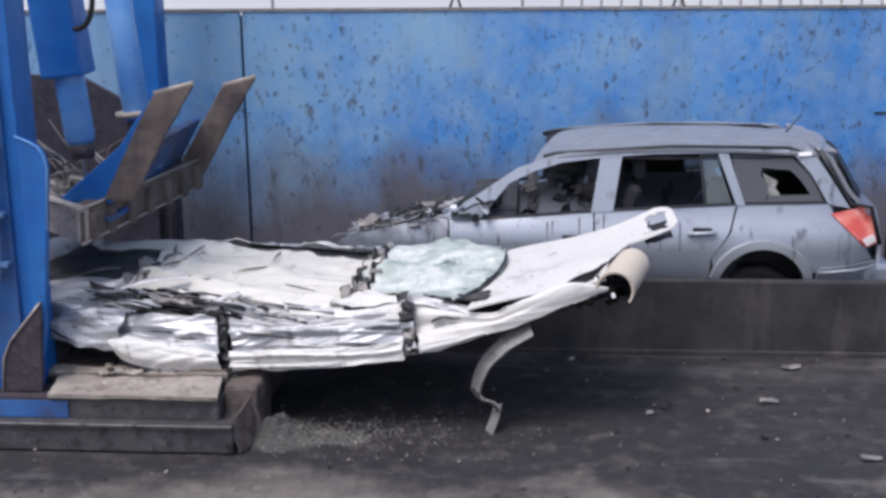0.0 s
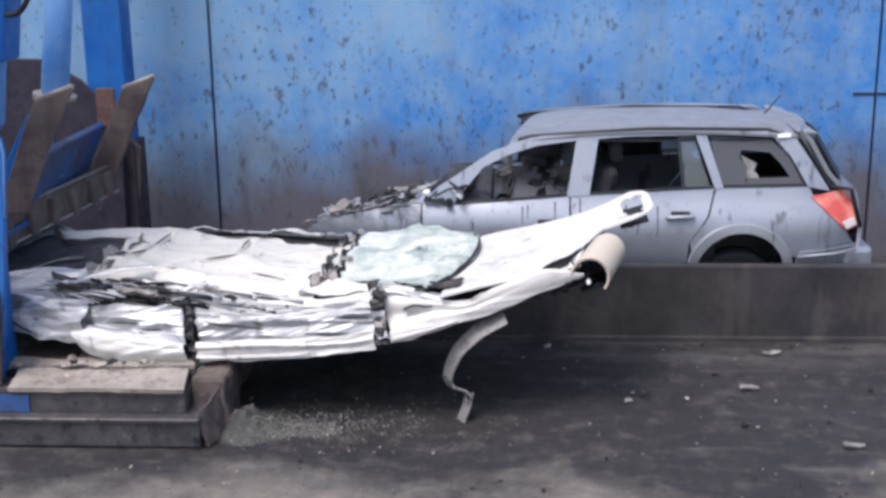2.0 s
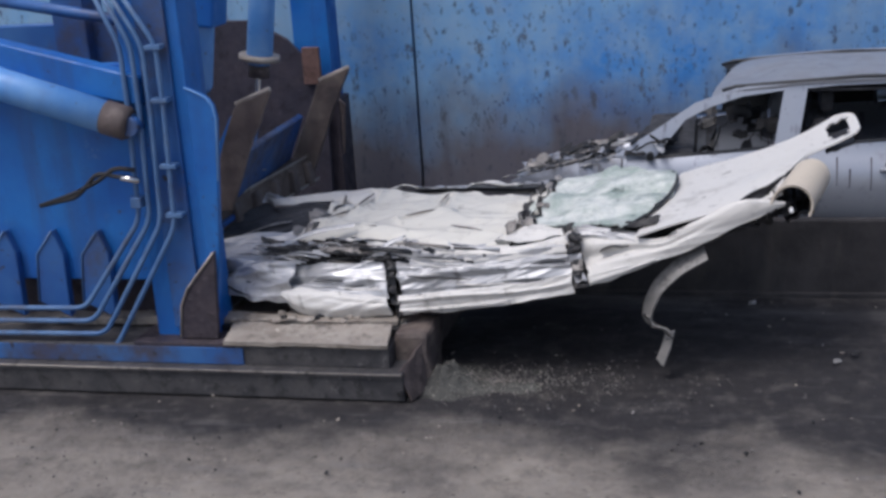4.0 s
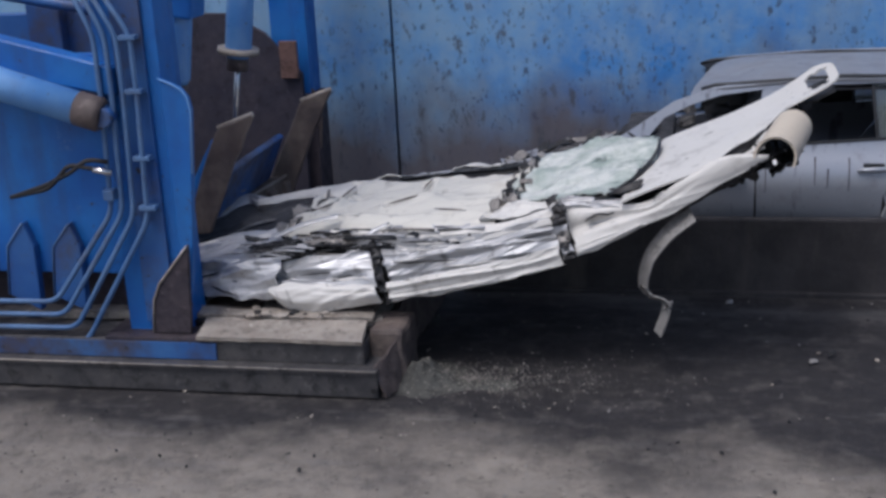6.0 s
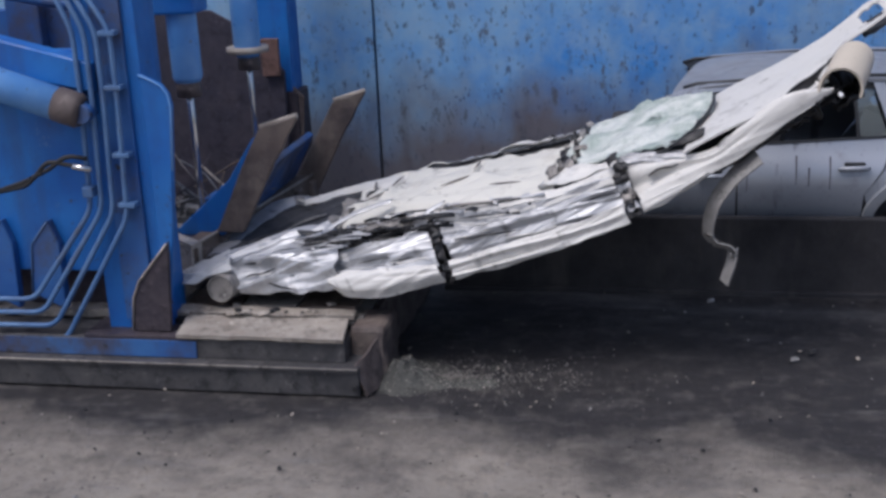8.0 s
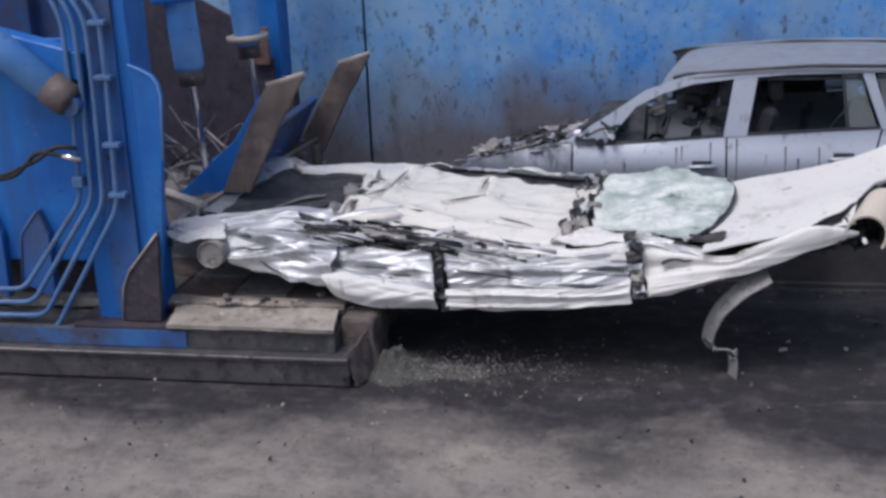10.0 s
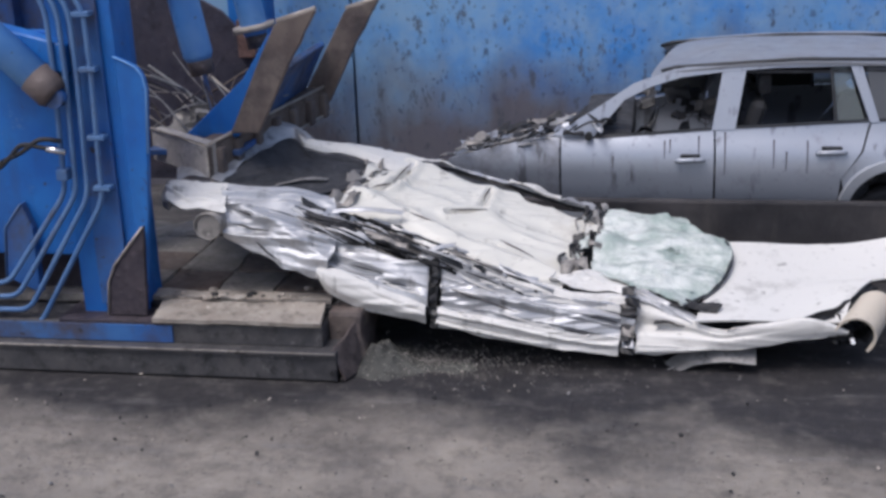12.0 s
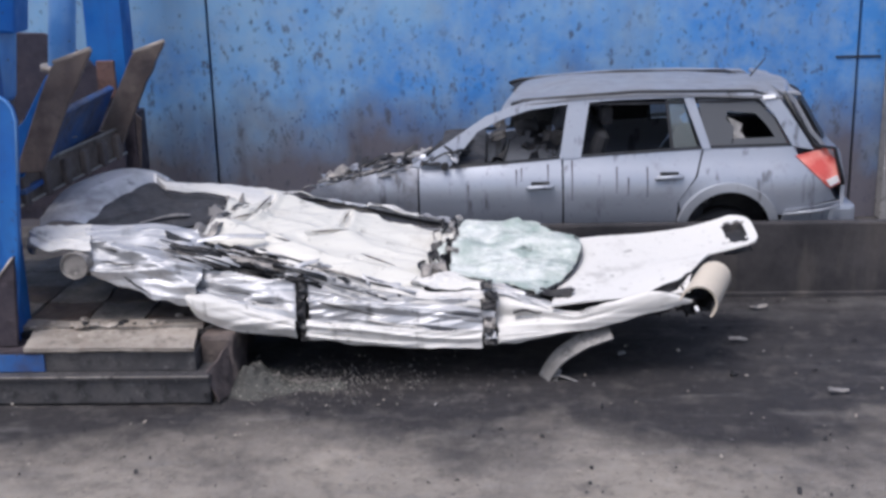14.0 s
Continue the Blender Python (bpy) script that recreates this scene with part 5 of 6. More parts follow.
    bm = loft([(-0.56, 5.24, 0.36), (0.0, 5.23, 0.29), (0.57, 5.23, 0.21)], [(-0.56, 5.40, 0.66), (-0.30, 5.38, 0.56), (0.10, 5.36, 0.46), (0.57, 5.36, 0.385)], 110, 60, side, folds(103, 8, 0.035, 0.22, (0.07, 0.2), 0.032), 0.008, 0.02)
    add("front_door", bm, M["crush"], "crumpled silvery white front door")
    bm = loft([(-0.58, 5.20, 0.268), (-0.12, 5.19, 0.185), (0.23, 5.19, 0.142), (0.56, 5.19, 0.118)], [(-0.57, 5.21, 0.39), (-0.1, 5.20, 0.315), (0.23, 5.20, 0.26), (0.57, 5.20, 0.235)], 90, 30, side, folds(109, 5, 0.022, 0.3, (0.1, 0.3), 0.025), 0.008, 0.012, 0.02)
    add("door_skin", bm, M["white"], "creased white lower door skin")
    bm = loft([(-0.1, 5.33, 0.47), (0.2, 5.31, 0.41), (0.57, 5.30, 0.36)], [(-0.1, 5.37, 0.51), (0.2, 5.37, 0.45), (0.57, 5.37, 0.40)], 40, 8, side, folds(163, 3, 0.02), 0.008, 0.01, 0.02)
    add("door_rail", bm, M["white"], "bent white window rail")
    # Thin strips along the folds; the dark ones paint gaps and shadow.
    seams = random.Random(77)
    for lower, upper, n in (([(-1.30, 5.235, 0.55), (-1.0, 5.20, 0.45), (-0.66, 5.18, 0.40)], [(-1.30, 5.36, 0.79), (-1.0, 5.345, 0.70), (-0.66, 5.33, 0.61)], 6), ([(-0.54, 5.19, 0.36), (0.0, 5.18, 0.28), (0.55, 5.18, 0.22)], [(-0.54, 5.35, 0.66), (-0.2, 5.335, 0.55), (0.12, 5.325, 0.465), (0.55, 5.32, 0.39)], 7), ([(-1.93, 5.22, 0.82), (-1.6, 5.19, 0.67), (-1.36, 5.19, 0.57)], [(-1.93, 5.33, 0.99), (-1.6, 5.36, 0.93), (-1.30, 5.37, 0.82)], 8)):
        for k in range(n):
            u0, v0, du, dv = seams.uniform(0.0, 0.75), seams.uniform(0.12, 0.95), seams.uniform(0.15, 0.5), seams.uniform(-0.22, 0.12)
            q = []
            for w in (0, 0.25, 0.5, 0.75, 1.0):
                u, v = min(1.0, u0 + du * w), min(1.0, max(0.05, v0 + dv * w + seams.uniform(-0.03, 0.03)))
                q.append(along(lower, u).lerp(along(upper, u), v))
            r = seams.uniform(0.003, 0.009)
            add("fold_gap_shade", tube(q, [0.002, r, r * 0.8, r, 0.002], 5), M[seams.choice(("dark", "dark", "seat", "white"))], "thin strip for the torn gaps and painted shadow between folds")
    # fender: one sheet with a deep valley, drawn out to a point under the hood
    low = [(0.68, 5.22, 0.135), (0.96, 5.22, 0.165), (1.31, 5.23, 0.178), (1.62, 5.25, 0.235), (1.93, 5.28, 0.28)]
    top = [(0.62, 5.42, 0.475), (0.80, 5.36, 0.42), (0.98, 5.30, 0.345), (1.16, 5.25, 0.295), (1.40, 5.25, 0.335), (1.68, 5.26, 0.385), (1.94, 5.29, 0.295)]

    def fender_shape(u, v, p):
        valley = -0.05 * math.exp(-((v - 0.45 - 0.25 * u) / 0.13) ** 2) * max(0, 1 - u * 1.5)
        return valley + fender_folds(u, v, p)
    fender_folds = folds(116, 4, 0.007, 0.3, (0.15, 0.35), 0.008)
    add("fender", loft(low, top, 110, 36, side, fender_shape, 0.010, 0.008, 0.018), M["white"], "white fender sheet drawn to a point")
    bm = loft([(0.66, 5.20, 0.125), (0.85, 5.20, 0.14), (1.10, 5.21, 0.165)], [(0.66, 5.21, 0.20), (0.85, 5.20, 0.20), (1.10, 5.21, 0.178)], 30, 8, side, folds(166, 4, 0.02), 0.008, 0.015, 0.01)
    add("fender_edge", bm, M["white"], "bent lower fender edge")
    bm = loft([(0.64, 5.36, 0.44), (0.82, 5.33, 0.38), (1.0, 5.28, 0.30)], [(0.66, 5.46, 0.475), (0.86, 5.40, 0.41), (1.06, 5.32, 0.335)], 40, 10, side, folds(167, 5, 0.02, 0.5), 0.008, 0.015, 0.02)
    add("fender_ridge", bm, M["crush"], "buckled ridge on the fender")
    bm = crumple((1.10, 5.25, 0.16), (1.70, 5.28, 0.22), (1.66, 5.44, 0.21), (1.12, 5.42, 0.15), 24, 8, 0.04, 117, 3, 0.01, 0.03)
    add("fender_fold", bm, M["dark"], "black folded lower fender edge")
    # Added black lumps: deep shade under the fender, with guessed engine parts.
    for k in range(12):
        x, y, z = 1.15 + 0.075 * k, 5.42 + 0.16 * (k % 5), 0.17 + 0.09 * max(0, k - 5) / 6
        q = [(x, y, z), (x + 0.22, y, z + 0.02), (x + 0.22, y + 0.2, z + 0.05), (x, y + 0.2, z + 0.04)]
        add("under_shade_lump", crumple(*q, 8, 8, 0.12, 600 + k, 5, 0.02, 0.05), M["dark"], "black lump added as shade and guessed engine part")
    # Black sheet that paints the shade in the gap below the hood edge.
    add("hood_gap_shade", crumple((0.78, 5.27, 0.30), (1.95, 5.30, 0.26), (1.95, 5.46, 0.31), (0.80, 5.44, 0.33), 24, 5, 0.02, 112, 4, 0.008, 0.02), M["dark"], "black sheet painted as shade in the gap under the hood")
    # gaps between the doors: black torn pillars
    rng = random.Random(5)
    for gx, z0, z1, wd, tones in ((-0.605, 0.27, 0.62, 0.026, ("dark", "dark", "trim")), (0.62, 0.13, 0.47, 0.042, ("dark", "crush", "dark", "grey"))):
        for k in range(11):
            at = k / 10
            z, y, x = z0 + (z1 - z0) * at, 5.185 + 0.15 * at, gx + rng.uniform(-0.012, 0.012)
            q = [(x - wd, y, z), (x + wd, y - 0.01, z - 0.01), (x + wd, y + 0.03, z + 0.045), (x - wd, y + 0.03, z + 0.04)]
            add("torn_pillar", crumple(*q, 5, 5, 0.05, 120 + k + int(gx * 50), 8, 0.006, 0.03), M[tones[k % len(tones)]], "black torn door pillar")

    # tangled strips between doors and roof
    for i in range(210):
        u = rng.random() ** 0.8
        x = -1.62 + 1.42 * u
        w = 0.30 * (1 - 0.72 * u) * min(1.0, 0.35 + 2.2 * u)
        y = 5.40 + rng.uniform(0, 1) * w
        z = 0.955 - 0.262 * (x + 1.62) + 0.12 * (y - 5.4) + rng.uniform(-0.09, 0.005)
        l = rng.uniform(0.10, 0.42)
        a, b = (x, y, z), (x + l, y - 0.16 * l + rng.uniform(-0.07, 0.05), z - 0.27 * l + rng.uniform(-0.03, 0.015))
        tone = rng.choice(("dark", "dark", "dark", "trim", "grey", "seat", "crush", "crush"))
        if i % 4:
            mid = ((a[0] + b[0]) / 2, (a[1] + b[1]) / 2 + rng.uniform(-0.05, 0.05), (a[2] + b[2]) / 2 + rng.uniform(0, 0.035))
            add("bent_strip", tube(rounded_path([a, mid, b], 0.05, 2), rng.uniform(0.003, 0.011), 6), M[tone], "bent metal strip")
        else:
            w = rng.uniform(0.02, 0.07)
            q = [Vector(a), Vector(b), Vector(b) + Vector((0.02, w, 0.02)), Vector(a) + Vector((-0.02, w, 0.02))]
            add("torn_sheet", crumple(*q, 14, 4, 0.04, 200 + i, 4, 0.005, 0.025), M[tone], "torn crumpled sheet")
    for bar in (((-1.30, 5.52, 0.90), (-1.08, 5.56, 0.90), (-0.86, 5.62, 0.865)), ((-0.72, 5.36, 0.63), (-0.62, 5.40, 0.70), (-0.50, 5.46, 0.705)), ((-0.80, 5.38, 0.66), (-0.66, 5.36, 0.665), (-0.54, 5.34, 0.61))):
        lower, upper = list(bar), [(x + 0.01, y + 0.045, z + 0.012) for x, y, z in bar]
        add("bent_bar", loft(lower, upper, 20, 4, (0, -0.4, 1), folds(170, 2, 0.008), 0.008, 0.008, 0.012), M["crush"], "bent pale bar across the tangle")

    # tail end: boot sheet, black rear window, tail pipe can
    outer = [(-2.37, 5.55, 1.08), (-2.43, 5.80, 1.115), (-2.45, 6.06, 1.155), (-2.42, 6.30, 1.20), (-2.31, 6.54, 1.22), (-2.14, 6.74, 1.22), (-1.92, 6.78, 1.18), (-1.70, 6.60, 1.115)]
    inner = [(-2.05, 5.56, 1.09), (-2.03, 5.75, 1.105), (-2.01, 5.95, 1.12), (-1.97, 6.16, 1.13), (-1.92, 6.36, 1.14), (-1.87, 6.52, 1.138), (-1.83, 6.56, 1.135), (-1.74, 6.46, 1.10)]
    lid_folds = folds(41, 3, 0.012, 0.3, (0.1, 0.3))
    add("boot_lid", loft(inner, outer, 70, 30, (0, -0.1, 1), lid_folds, 0.010, 0.02, 0.045), M["crush"], "smooth bent silvery boot lid")
    far = [(-2.06, 5.54, 1.085), (-1.96, 6.20, 1.13), (-1.86, 6.54, 1.135), (-1.72, 6.41, 1.09), (-1.39, 6.50, 1.01), (-1.13, 6.43, 0.94)]
    near = [(-2.04, 5.53, 1.08), (-1.86, 5.60, 1.04), (-1.64, 5.70, 0.985), (-1.45, 5.78, 0.955), (-1.28, 6.0, 0.94), (-1.11, 6.40, 0.935)]
    add("rear_window", loft(near, far, 50, 30, (0, -0.1, 1), folds(43, 6, 0.018, 0.5), 0.010, 0.015, -0.02), M["seat"], "dark flattened rear window opening")
    q = [(-1.74, 5.70, 1.02), (-1.60, 5.86, 1.02), (-1.46, 5.98, 0.99)]
    add("window_strip", loft(q, [(x + 0.01, y + 0.05, z + 0.004) for x, y, z in q], 16, 4, (0, 0, 1), folds(171, 2, 0.008), 0.006, 0.01), M["grey"], "grey bent strip on the rear window")
    bm = loft([(-1.80, 6.54, 1.145), (-1.69, 6.42, 1.10), (-1.39, 6.51, 1.02), (-1.12, 6.44, 0.95), (-0.95, 6.55, 0.91)], [(-1.86, 6.66, 1.16), (-1.68, 6.58, 1.12), (-1.26, 6.76, 1.02), (-1.10, 6.74, 0.98), (-0.92, 6.68, 0.92)], 60, 14, (0, -0.3, 1), folds(44, 5, 0.022, 0.3), 0.010, 0.02, 0.02)
    add("far_pillar", bm, M["white"], "bent white rear pillar")
    bm = loft([(-1.98, 5.34, 1.0), (-1.72, 5.42, 0.955), (-1.46, 5.44, 0.90), (-1.22, 5.46, 0.84)], [(-2.04, 5.56, 1.09), (-1.84, 5.61, 1.05), (-1.62, 5.71, 0.99), (-1.36, 5.78, 0.935)], 60, 24, (0, -0.5, 1), folds(45, 7, 0.025, 0.4, rough=0.018), 0.010, 0.02, 0.02)
    add("near_pillar", bm, M["crush"], "bent silvery rear pillar")
    bm = loft([(-2.33, 5.30, 1.03), (-2.20, 5.24, 0.985), (-2.08, 5.24, 0.985), (-1.93, 5.27, 0.955)], [(-2.38, 5.53, 1.10), (-2.22, 5.51, 1.085), (-1.99, 5.53, 1.075)], 30, 24, (0, -0.7, 0.7), folds(47, 4, 0.03, 0.8, rough=0.05), 0.010, 0.015, 0.01)
    add("tail_corner", bm, M["white"], "torn white tail corner")
    bm = loft([(-2.42, 5.42, 0.99), (-2.38, 5.36, 0.97), (-2.32, 5.30, 0.96)], [(-2.42, 5.55, 1.10), (-2.38, 5.46, 1.08), (-2.32, 5.31, 1.02)], 14, 10, (0, -0.7, 0.7), folds(172, 4, 0.03, 0.8), 0.010, 0.02)
    add("tail_flap", bm, M["grey"], "grey torn tail flap")
    bm = crumple((-1.40, 5.62, 0.90), (-1.22, 5.70, 0.875), (-1.17, 6.5, 0.965), (-1.30, 6.5, 0.97), 8, 24, 0.07, 48, 8, 0.01, 0.05)
    add("window_rim", bm, M["grey"], "torn grey window rim")
    can = add("round_can", tube([(-2.03, 5.18, 0.90), (-2.0, 5.55, 0.88)], 0.085, 24), M["grey"], "round grey lamp housing")
    add("can_rim", tube([(-2.03 + 0.085 * math.cos(a), 5.178, 0.90 + 0.085 * math.sin(a)) for a in (2 * math.pi * k / 24 for k in range(25))], 0.008, 6, cap=False), M["grey"], "", can)
    # front end: rolled cream bumper end, black bumper core, bolt
    bm = bmesh.new()
    g = []
    for i in range(13):
        a = radians(-50 + 210 * i / 12)
        g.append([bm.verts.new((1.965 + (0.112 - 0.012 * s) * math.cos(a) + 0.15 * s, 5.25 + 0.28 * s, 0.275 + (0.112 - 0.012 * s) * math.sin(a) + 0.085 * s)) for s in (0, 0.2, 0.4, 0.6, 0.8, 1.0)])
    for a, b in zip(g, g[1:]):
        for j in range(5):
            bm.faces.new((a[j], a[j + 1], b[j + 1], b[j])).smooth = True
    bmesh.ops.recalc_face_normals(bm, faces=bm.faces[:])
    thicken(bm, 0.014)
    add("bumper_roll", bm, M["tan"], "rolled cream bumper end")
    bm = loft([(1.66, 5.26, 0.33), (1.86, 5.40, 0.335), (1.99, 5.58, 0.37), (2.18, 5.78, 0.40)], [(1.64, 5.25, 0.375), (1.84, 5.37, 0.40), (1.955, 5.52, 0.415), (2.12, 5.76, 0.44)], 30, 8, (0.5, -0.8, 0.2), folds(173, 5, 0.03, 0.6, rough=0.03), 0.01, 0.02)
    add("hood_liner", bm, M["dark"], "black torn liner under the hood edge")
    for k in range(9):
        q = [(1.74 + 0.04 * k, 5.27 + 0.02 * k, 0.25), (1.86 + 0.03 * k, 5.28 + 0.03 * k, 0.26), (1.9 + 0.03 * k, 5.42 + 0.05 * k, 0.33), (1.77 + 0.04 * k, 5.4 + 0.05 * k, 0.33)]
        add("bumper_core", crumple(*q, 5, 5, 0.08, 300 + k, 7, 0.008, 0.03), M["dark"], "black torn bumper core")
    add("bolt", tube([(1.955, 5.22, 0.25), (1.955, 5.27, 0.25)], 0.013, 10), M["sticker"], "pale bolt head")
    return c


def strap():
    """The limp strip that hangs from the wreck."""
    s = thing("hanging_strap", 1.35, 5.2, 0.20, "limp grey rubber strip hanging under the wreck", "strap")
    path = [(0.05, 0, 0.03), (-0.10, 0, -0.06), (-0.24, 0.01, -0.20), (-0.31, 0.02, -0.36), (-0.31, 0.03, -0.47), (-0.16, 0.03, -0.50), (-0.17, 0.02, -0.58), (-0.22, 0.0, -0.72)]
    pts = rounded_path(path, 0.06, 4)
    cut = next(i for i, p in enumerate(pts) if p.z < -0.47)
    bend = pts[cut].copy()

    def ribbon(run, wide):
        bm = bmesh.new()
        rows = []
        for i, p in enumerate(run):
            d = (run[min(i + 1, len(run) - 1)] - run[max(i - 1, 0)]).normalized()
            side = Vector((d.z, 1.9, -d.x)) * (wide - 0.006 * i / len(run))
            rows.append([bm.verts.new(p - side), bm.verts.new(p), bm.verts.new(p + side)])
        for a, b in zip(rows, rows[1:]):
            for k in (0, 1):
                bm.faces.new((a[k], a[k + 1], b[k + 1], b[k])).smooth = True
        bmesh.ops.recalc_face_normals(bm, faces=bm.faces[:])
        thicken(bm, 0.010)
        return bm
    part("strip", ribbon(pts[:cut + 1], 0.034), M["strap"], s)
    end = part("strip_end", ribbon([p - bend for p in pts[cut:]], 0.028), M["strap"], s)
    end.location = bend
    return s, end, bend


# ---- loose debris on the ground ----
def debris():
    rng = random.Random(21)
    heap = thing("rubble_heap", -0.75, 5.25, 0, "small heap of pale broken glass and grit beside the base", "rubble", kind="stuff")
    bm = bmesh.new()
    def mound(x, y):
        h = 0.13 * math.exp(-((x + 0.30) / 0.20) ** 2 - (y / 0.20) ** 2) + 0.045 * math.exp(-((x - 0.10) / 0.38) ** 2 - ((y + 0.02) / 0.24) ** 2)
        h = h * max(0.0, 0.75 + 1.3 * noise.noise(Vector((x * 3.1, y * 5, 8))))
        return h * (1 + 0.5 * noise.noise(Vector((x * 4, y * 6, 1)))) + 0.5 * h * noise.fractal(Vector((x * 9, y * 12, 2)), 0.7, 2.1, 5)
    for i in range(1500):
        r = abs(rng.gauss(0, 0.42))
        a = rng.uniform(0, 6.28)
        x, y = r * math.cos(a) * 1.5 + 0.15, r * math.sin(a) * 0.5
        s = rng.uniform(0.002, 0.006)
        m = pose(x, y, max(0.0, mound(x, y) - 0.026), rng.uniform(0, 90), rng.uniform(0, 90), rng.uniform(0, 360)) @ Matrix.Diagonal((s * rng.uniform(0.7, 2.5), s, s * 0.5, 1))
        bmesh.ops.create_icosphere(bm, subdivisions=1, radius=1, matrix=m)
    part("rubble", bm, M["bed"], heap)["kind"] = "stuff"
    bm = bmesh.new()
    bmesh.ops.create_grid(bm, x_segments=150, y_segments=70, size=1)
    for v in bm.verts:
        x, y = v.co.x * 1.3 + 0.35, v.co.y * 0.5
        v.co = Vector((x, y, mound(x, y) - 0.028))
    part("dust", bm, M["dust"], heap, "grey grit spread over the ground", True)["kind"] = "stuff"
    chips = thing("gravel_specks", 0, 0, 0, "scattered black and pale chips on the oily ground", "gravel", kind="stuff")
    for m, n, seed in ((M["dark"], 460, 1), (M["strap"], 90, 2), (M["plate"], 130, 3)):
        r = random.Random(seed)
        bm = bmesh.new()
        for i in range(n):
            s = r.uniform(0.003, 0.010) * (1.6 if r.random() < 0.2 else 1.0)
            mm = pose(r.uniform(-3.4, 3.8), r.uniform(2.6, 6.9), s * 0.2, r.uniform(0, 30), r.uniform(0, 30), r.uniform(0, 360)) @ Matrix.Diagonal((s * r.uniform(0.8, 2), s, s * 0.5, 1))
            bmesh.ops.create_icosphere(bm, subdivisions=1, radius=1, matrix=mm)
        part("specks", bm, m, chips)["kind"] = "stuff"
    for i, (x, y, m, lab) in enumerate(((1.62, 5.78, "dark", "black plastic scrap"), (1.5, 5.66, "strap", "pale plastic chip"), (2.6, 6.6, "grey", "grey bent strip"), (1.0, 6.75, "strap", "pale chip"), (2.3, 5.9, "grey", "grey strip"), (2.75, 4.95, "grey", "grey strip"), (2.2, 5.3, "dark", "black scrap"))):
        l = 0.05 if i not in (2, 4, 5) else 0.13
        bm = crumple((x, y, 0.01), (x + l, y + 0.02, 0.012), (x + l, y + 0.045, 0.02), (x, y + 0.04, 0.02), 6, 4, 0.02, 400 + i, 9, 0.006, 0.02)
        tagged(part("scrap_piece", bm, M[m]), lab + " lying on the ground", "scrap", "scrap on the ground")


setting()
distance()
press_base()
press_column()
press_side()
rear_frame()
HEAD = press_head()
RAM_A, ROD_A = ram(PIVOT_A, False, "rams over the press head")
RAM_B, ROD_B = ram(PIVOT_B, True, "rams over the press head")
CLAMP = clamp_ram()
silver_car()
WRECK = flattened_car()
STRAP, STRAP_END, STRAP_BEND = strap()
debris()


# ---- motion of the head, the rams, the wreck and its strap ----
WRECK_ROWS = [
    (0, -0.503, 5.978, 0.671, -3.79, -12.48, 0.08),
    (0.5, -0.502, 5.973, 0.677, -3.8, -12.75, 0.21),
    (1, -0.509, 5.982, 0.668, -3.77, -12.62, -0),
    (1.5, -0.511, 5.991, 0.666, -3.76, -12.54, -0.04),
    (2, -0.512, 6.011, 0.658, -3.72, -12.56, 0.01),
    (2.5, -0.511, 6.015, 0.664, -4.19, -13.18, -0.02),
    (3, -0.517, 6.02, 0.675, -4.21, -14.32, -0.17),
    (3.5, -0.519, 6.027, 0.681, -4.12, -15.48, -0.49),
    (4, -0.513, 5.996, 0.728, -4.44, -16.46, -0.24),
    (6.5, -0.392, 6.006, 0.898, -3.89, -22.79, -0.22),
    (7, -0.257, 5.982, 0.976, -5.01, -24.72, -0.07),
    (7.5, -0.117, 5.967, 1.097, -5.1, -28.26, 0.78),
    (8, 0.066, 5.966, 1.077, -5.28, -27.34, 0.39),
    (8.1, 0.094, 5.965, 0.952, -5.26, -23.71, 0.84),
    (8.2, 0.094, 5.965, 0.952, -5.26, -23.71, 0.84),
    (10.5, 0.187, 5.897, 0.575, -1.19, -7.51, -0.36),
    (11, 0.197, 5.905, 0.487, -0.45, -3.96, -0.12),
    (11.5, 0.199, 5.9, 0.401, 0.42, 0.07, -0.21),
    (12, 0.2, 5.903, 0.392, 0.57, 0.36, -0.24),
    (12.5, 0.2, 5.9, 0.4, 0, 0, -0),
    (13, 0.203, 5.886, 0.449, -0.13, -1.84, -0.08),
    (13.5, 0.206, 5.888, 0.474, -0.3, -3.16, -0.21),
    (14, 0.199, 5.899, 0.494, -0.66, -4.42, -0.46),
]

# seconds, shift of the head along x and z, lean in degrees
HEAD_ROWS = [
    (0, -0.18, 0.245, -2), (0.7, -0.42, 0.23, 0), (1.5, -0.69, 0.18, 3), (2.5, -0.76, 0.02, 4.5), (3, -0.78, -0.08, 5), (4, -0.84, -0.15, 5),
    (5.3, -0.83, -0.31, 4), (6.5, -0.76, -0.40, 3), (7, -0.62, -0.42, 1.5), (7.5, -0.44, -0.42, 0), (8.1, -0.36, -0.40, 0), (9.2, -0.28, -0.28, 0), (10.4, -0.15, -0.13, 0),
    (11, 0.0, 0.0, 0), (11.5, -0.02, 0.10, 0), (12, -0.04, 0.18, 0), (12.5, -0.13, 0.20, 0), (13, -0.30, 0.21, 0.5), (13.5, -0.48, 0.19, 1), (14, -0.66, 0.16, 2),
]
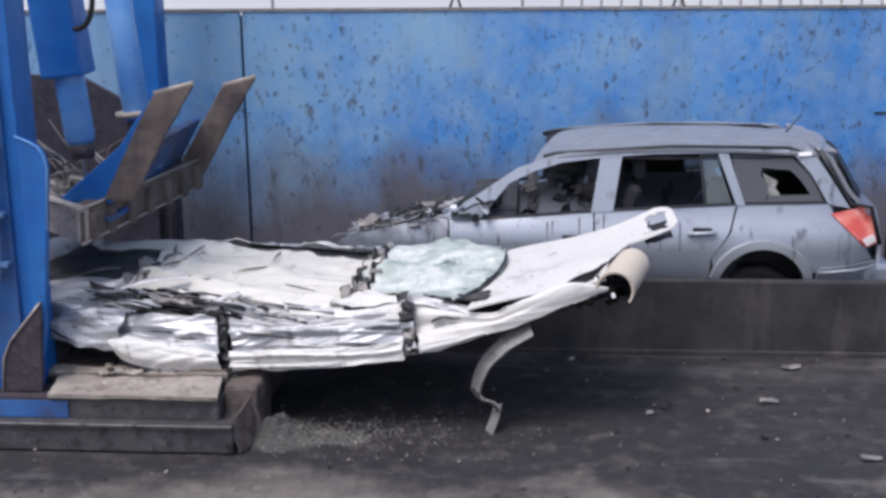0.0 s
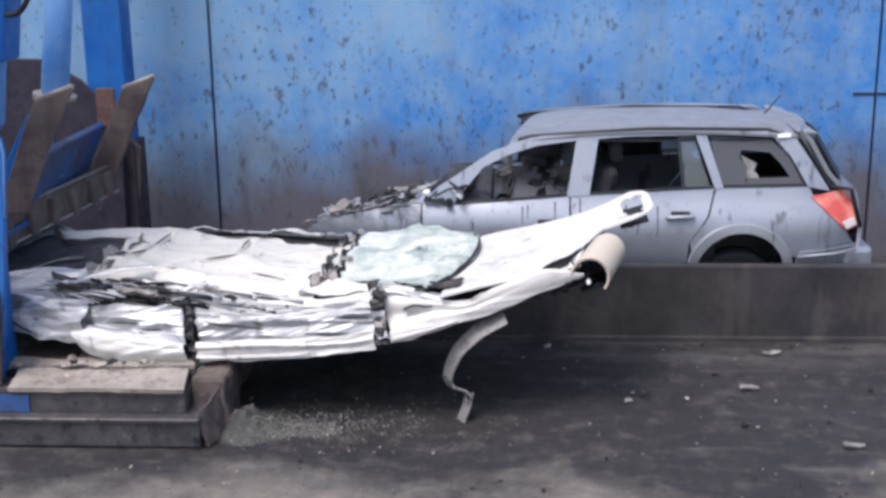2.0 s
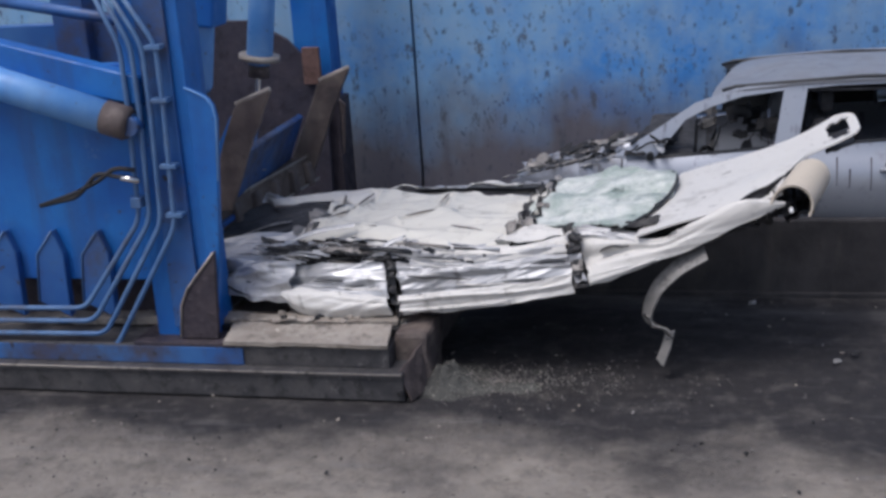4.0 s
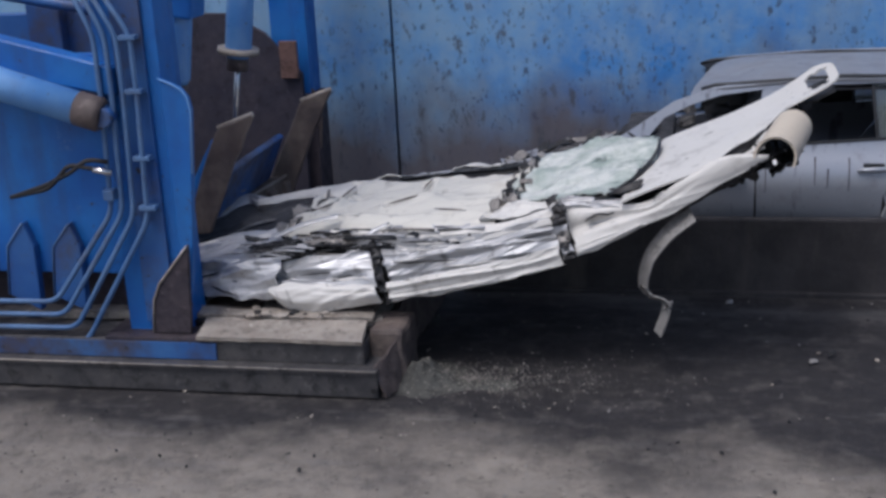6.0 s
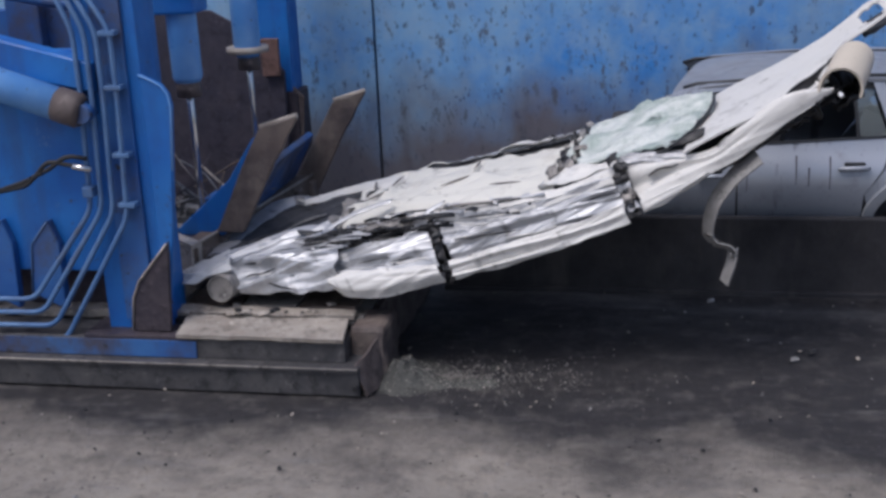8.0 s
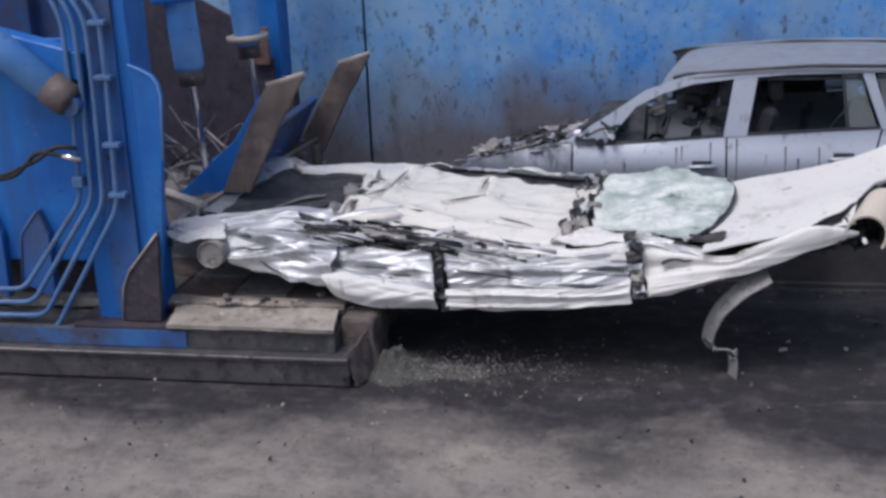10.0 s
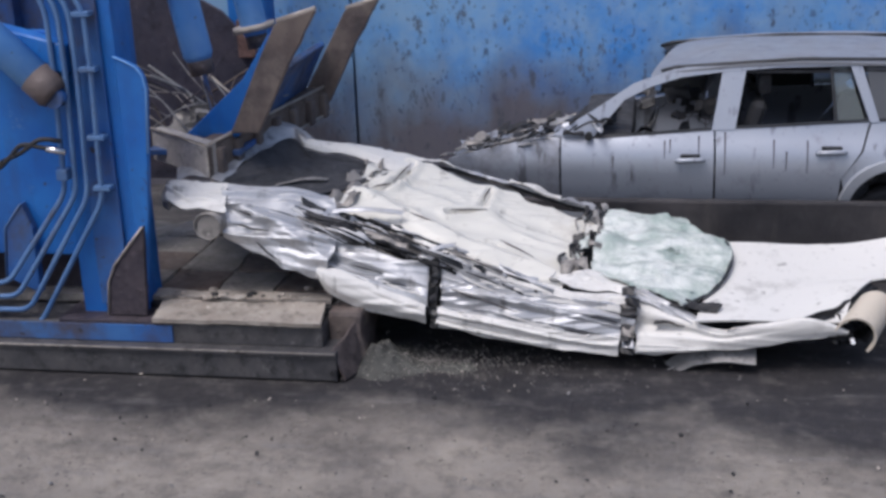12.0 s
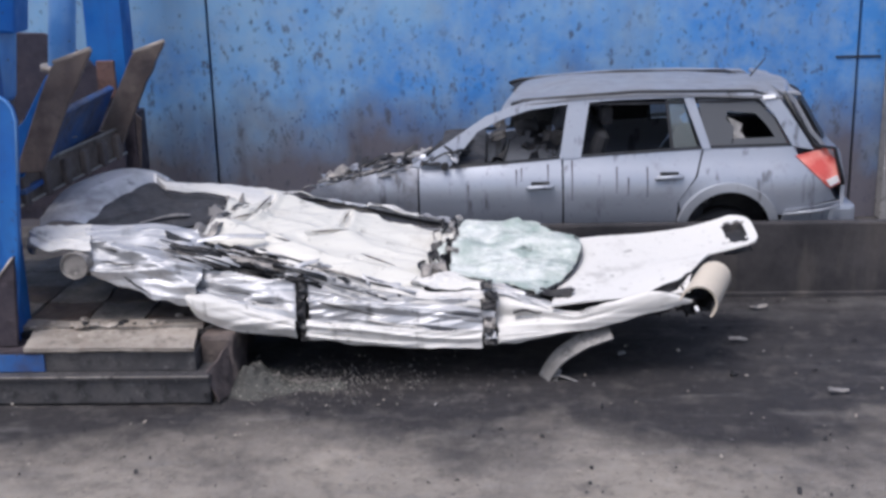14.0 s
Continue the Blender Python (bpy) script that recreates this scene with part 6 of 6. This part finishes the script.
# seconds, lean of the clamp cylinder in degrees
CLAMP_ROWS = [(0, 19), (4, 18), (7, 17), (8.2, 19), (10.3, 41), (11, 43), (12.5, 45), (14, 45)]
STRAP_ROWS = [(0, 0), (3, 2), (4.2, 0), (6.5, -10), (7.5, -14), (8.2, -8), (10.3, 2), (10.6, 8), (11, 17), (11.5, 31), (12, 36), (12.5, 36), (13, 25), (13.5, 15), (14, 11)]
END_ROWS = [(0, 0), (4.2, 0), (6.5, 10), (7.5, 12), (8.2, 5), (10.3, -25), (10.6, -45), (11, -105), (11.5, -120), (12.5, -124), (13, -114), (13.5, -104), (14, -100)]
STRAP_ON = Vector((1.14, -0.62, -0.28))


def motions():
    wreck = [(r[0], pose(*r[1:])) for r in WRECK_ROWS]
    walk(WRECK, wreck)
    tip = Vector((0.64, 0, 0.82))
    heads = []
    for t, dx, dz, lean in HEAD_ROWS:
        turn = pose(0, 0, 0, 0, -lean, 0)
        base = Vector((-1.39 + dx, 5.9, 1.98 + dz)) - turn @ tip
        heads.append((t, Matrix.Translation(base) @ turn))
    walk(HEAD, heads)
    for ram_ob, rod, pivot, eye in ((RAM_A, ROD_A, PIVOT_A, Vector((-0.20, 0.25, 0.02))), (RAM_B, ROD_B, PIVOT_B, Vector((-0.16, 1.4, 0.02)))):
        rams, rods = [], []
        for t, m in heads:
            d = m @ eye - pivot
            ang = math.degrees(math.atan2(-d.x, -d.z))
            length = math.hypot(d.x, d.z)
            rams.append((t, pose(*pivot, 0, ang, 0)))
            rods.append((t, pose(0, 0, 1.3 - length)))
        walk(ram_ob, rams)
        walk(rod, rods)
    walk(CLAMP, [(t, pose(-2.85, 4.98, 1.80, 0, a, 0)) for t, a in CLAMP_ROWS])

    def wreck_at(t):
        for (t0, m0), (t1, m1) in zip(wreck, wreck[1:]):
            if t0 <= t <= t1:
                return m0.lerp(m1, (t - t0) / (t1 - t0))
        return wreck[-1][1]
    rows = []
    for t in sorted({r[0] for r in WRECK_ROWS} | {r[0] for r in STRAP_ROWS}):
        a = next(a0 + (a1 - a0) * (t - t0) / (t1 - t0) for (t0, a0), (t1, a1) in zip(STRAP_ROWS, STRAP_ROWS[1:]) if t0 <= t <= t1)
        rows.append((t, Matrix.Translation(wreck_at(t) @ STRAP_ON) @ pose(0, 0, 0, 0, a, 0)))
    walk(STRAP, rows)
    walk(STRAP_END, [(t, Matrix.Translation(STRAP_BEND) @ pose(0, 0, 0, 0, a, 0)) for t, a in END_ROWS])


motions()
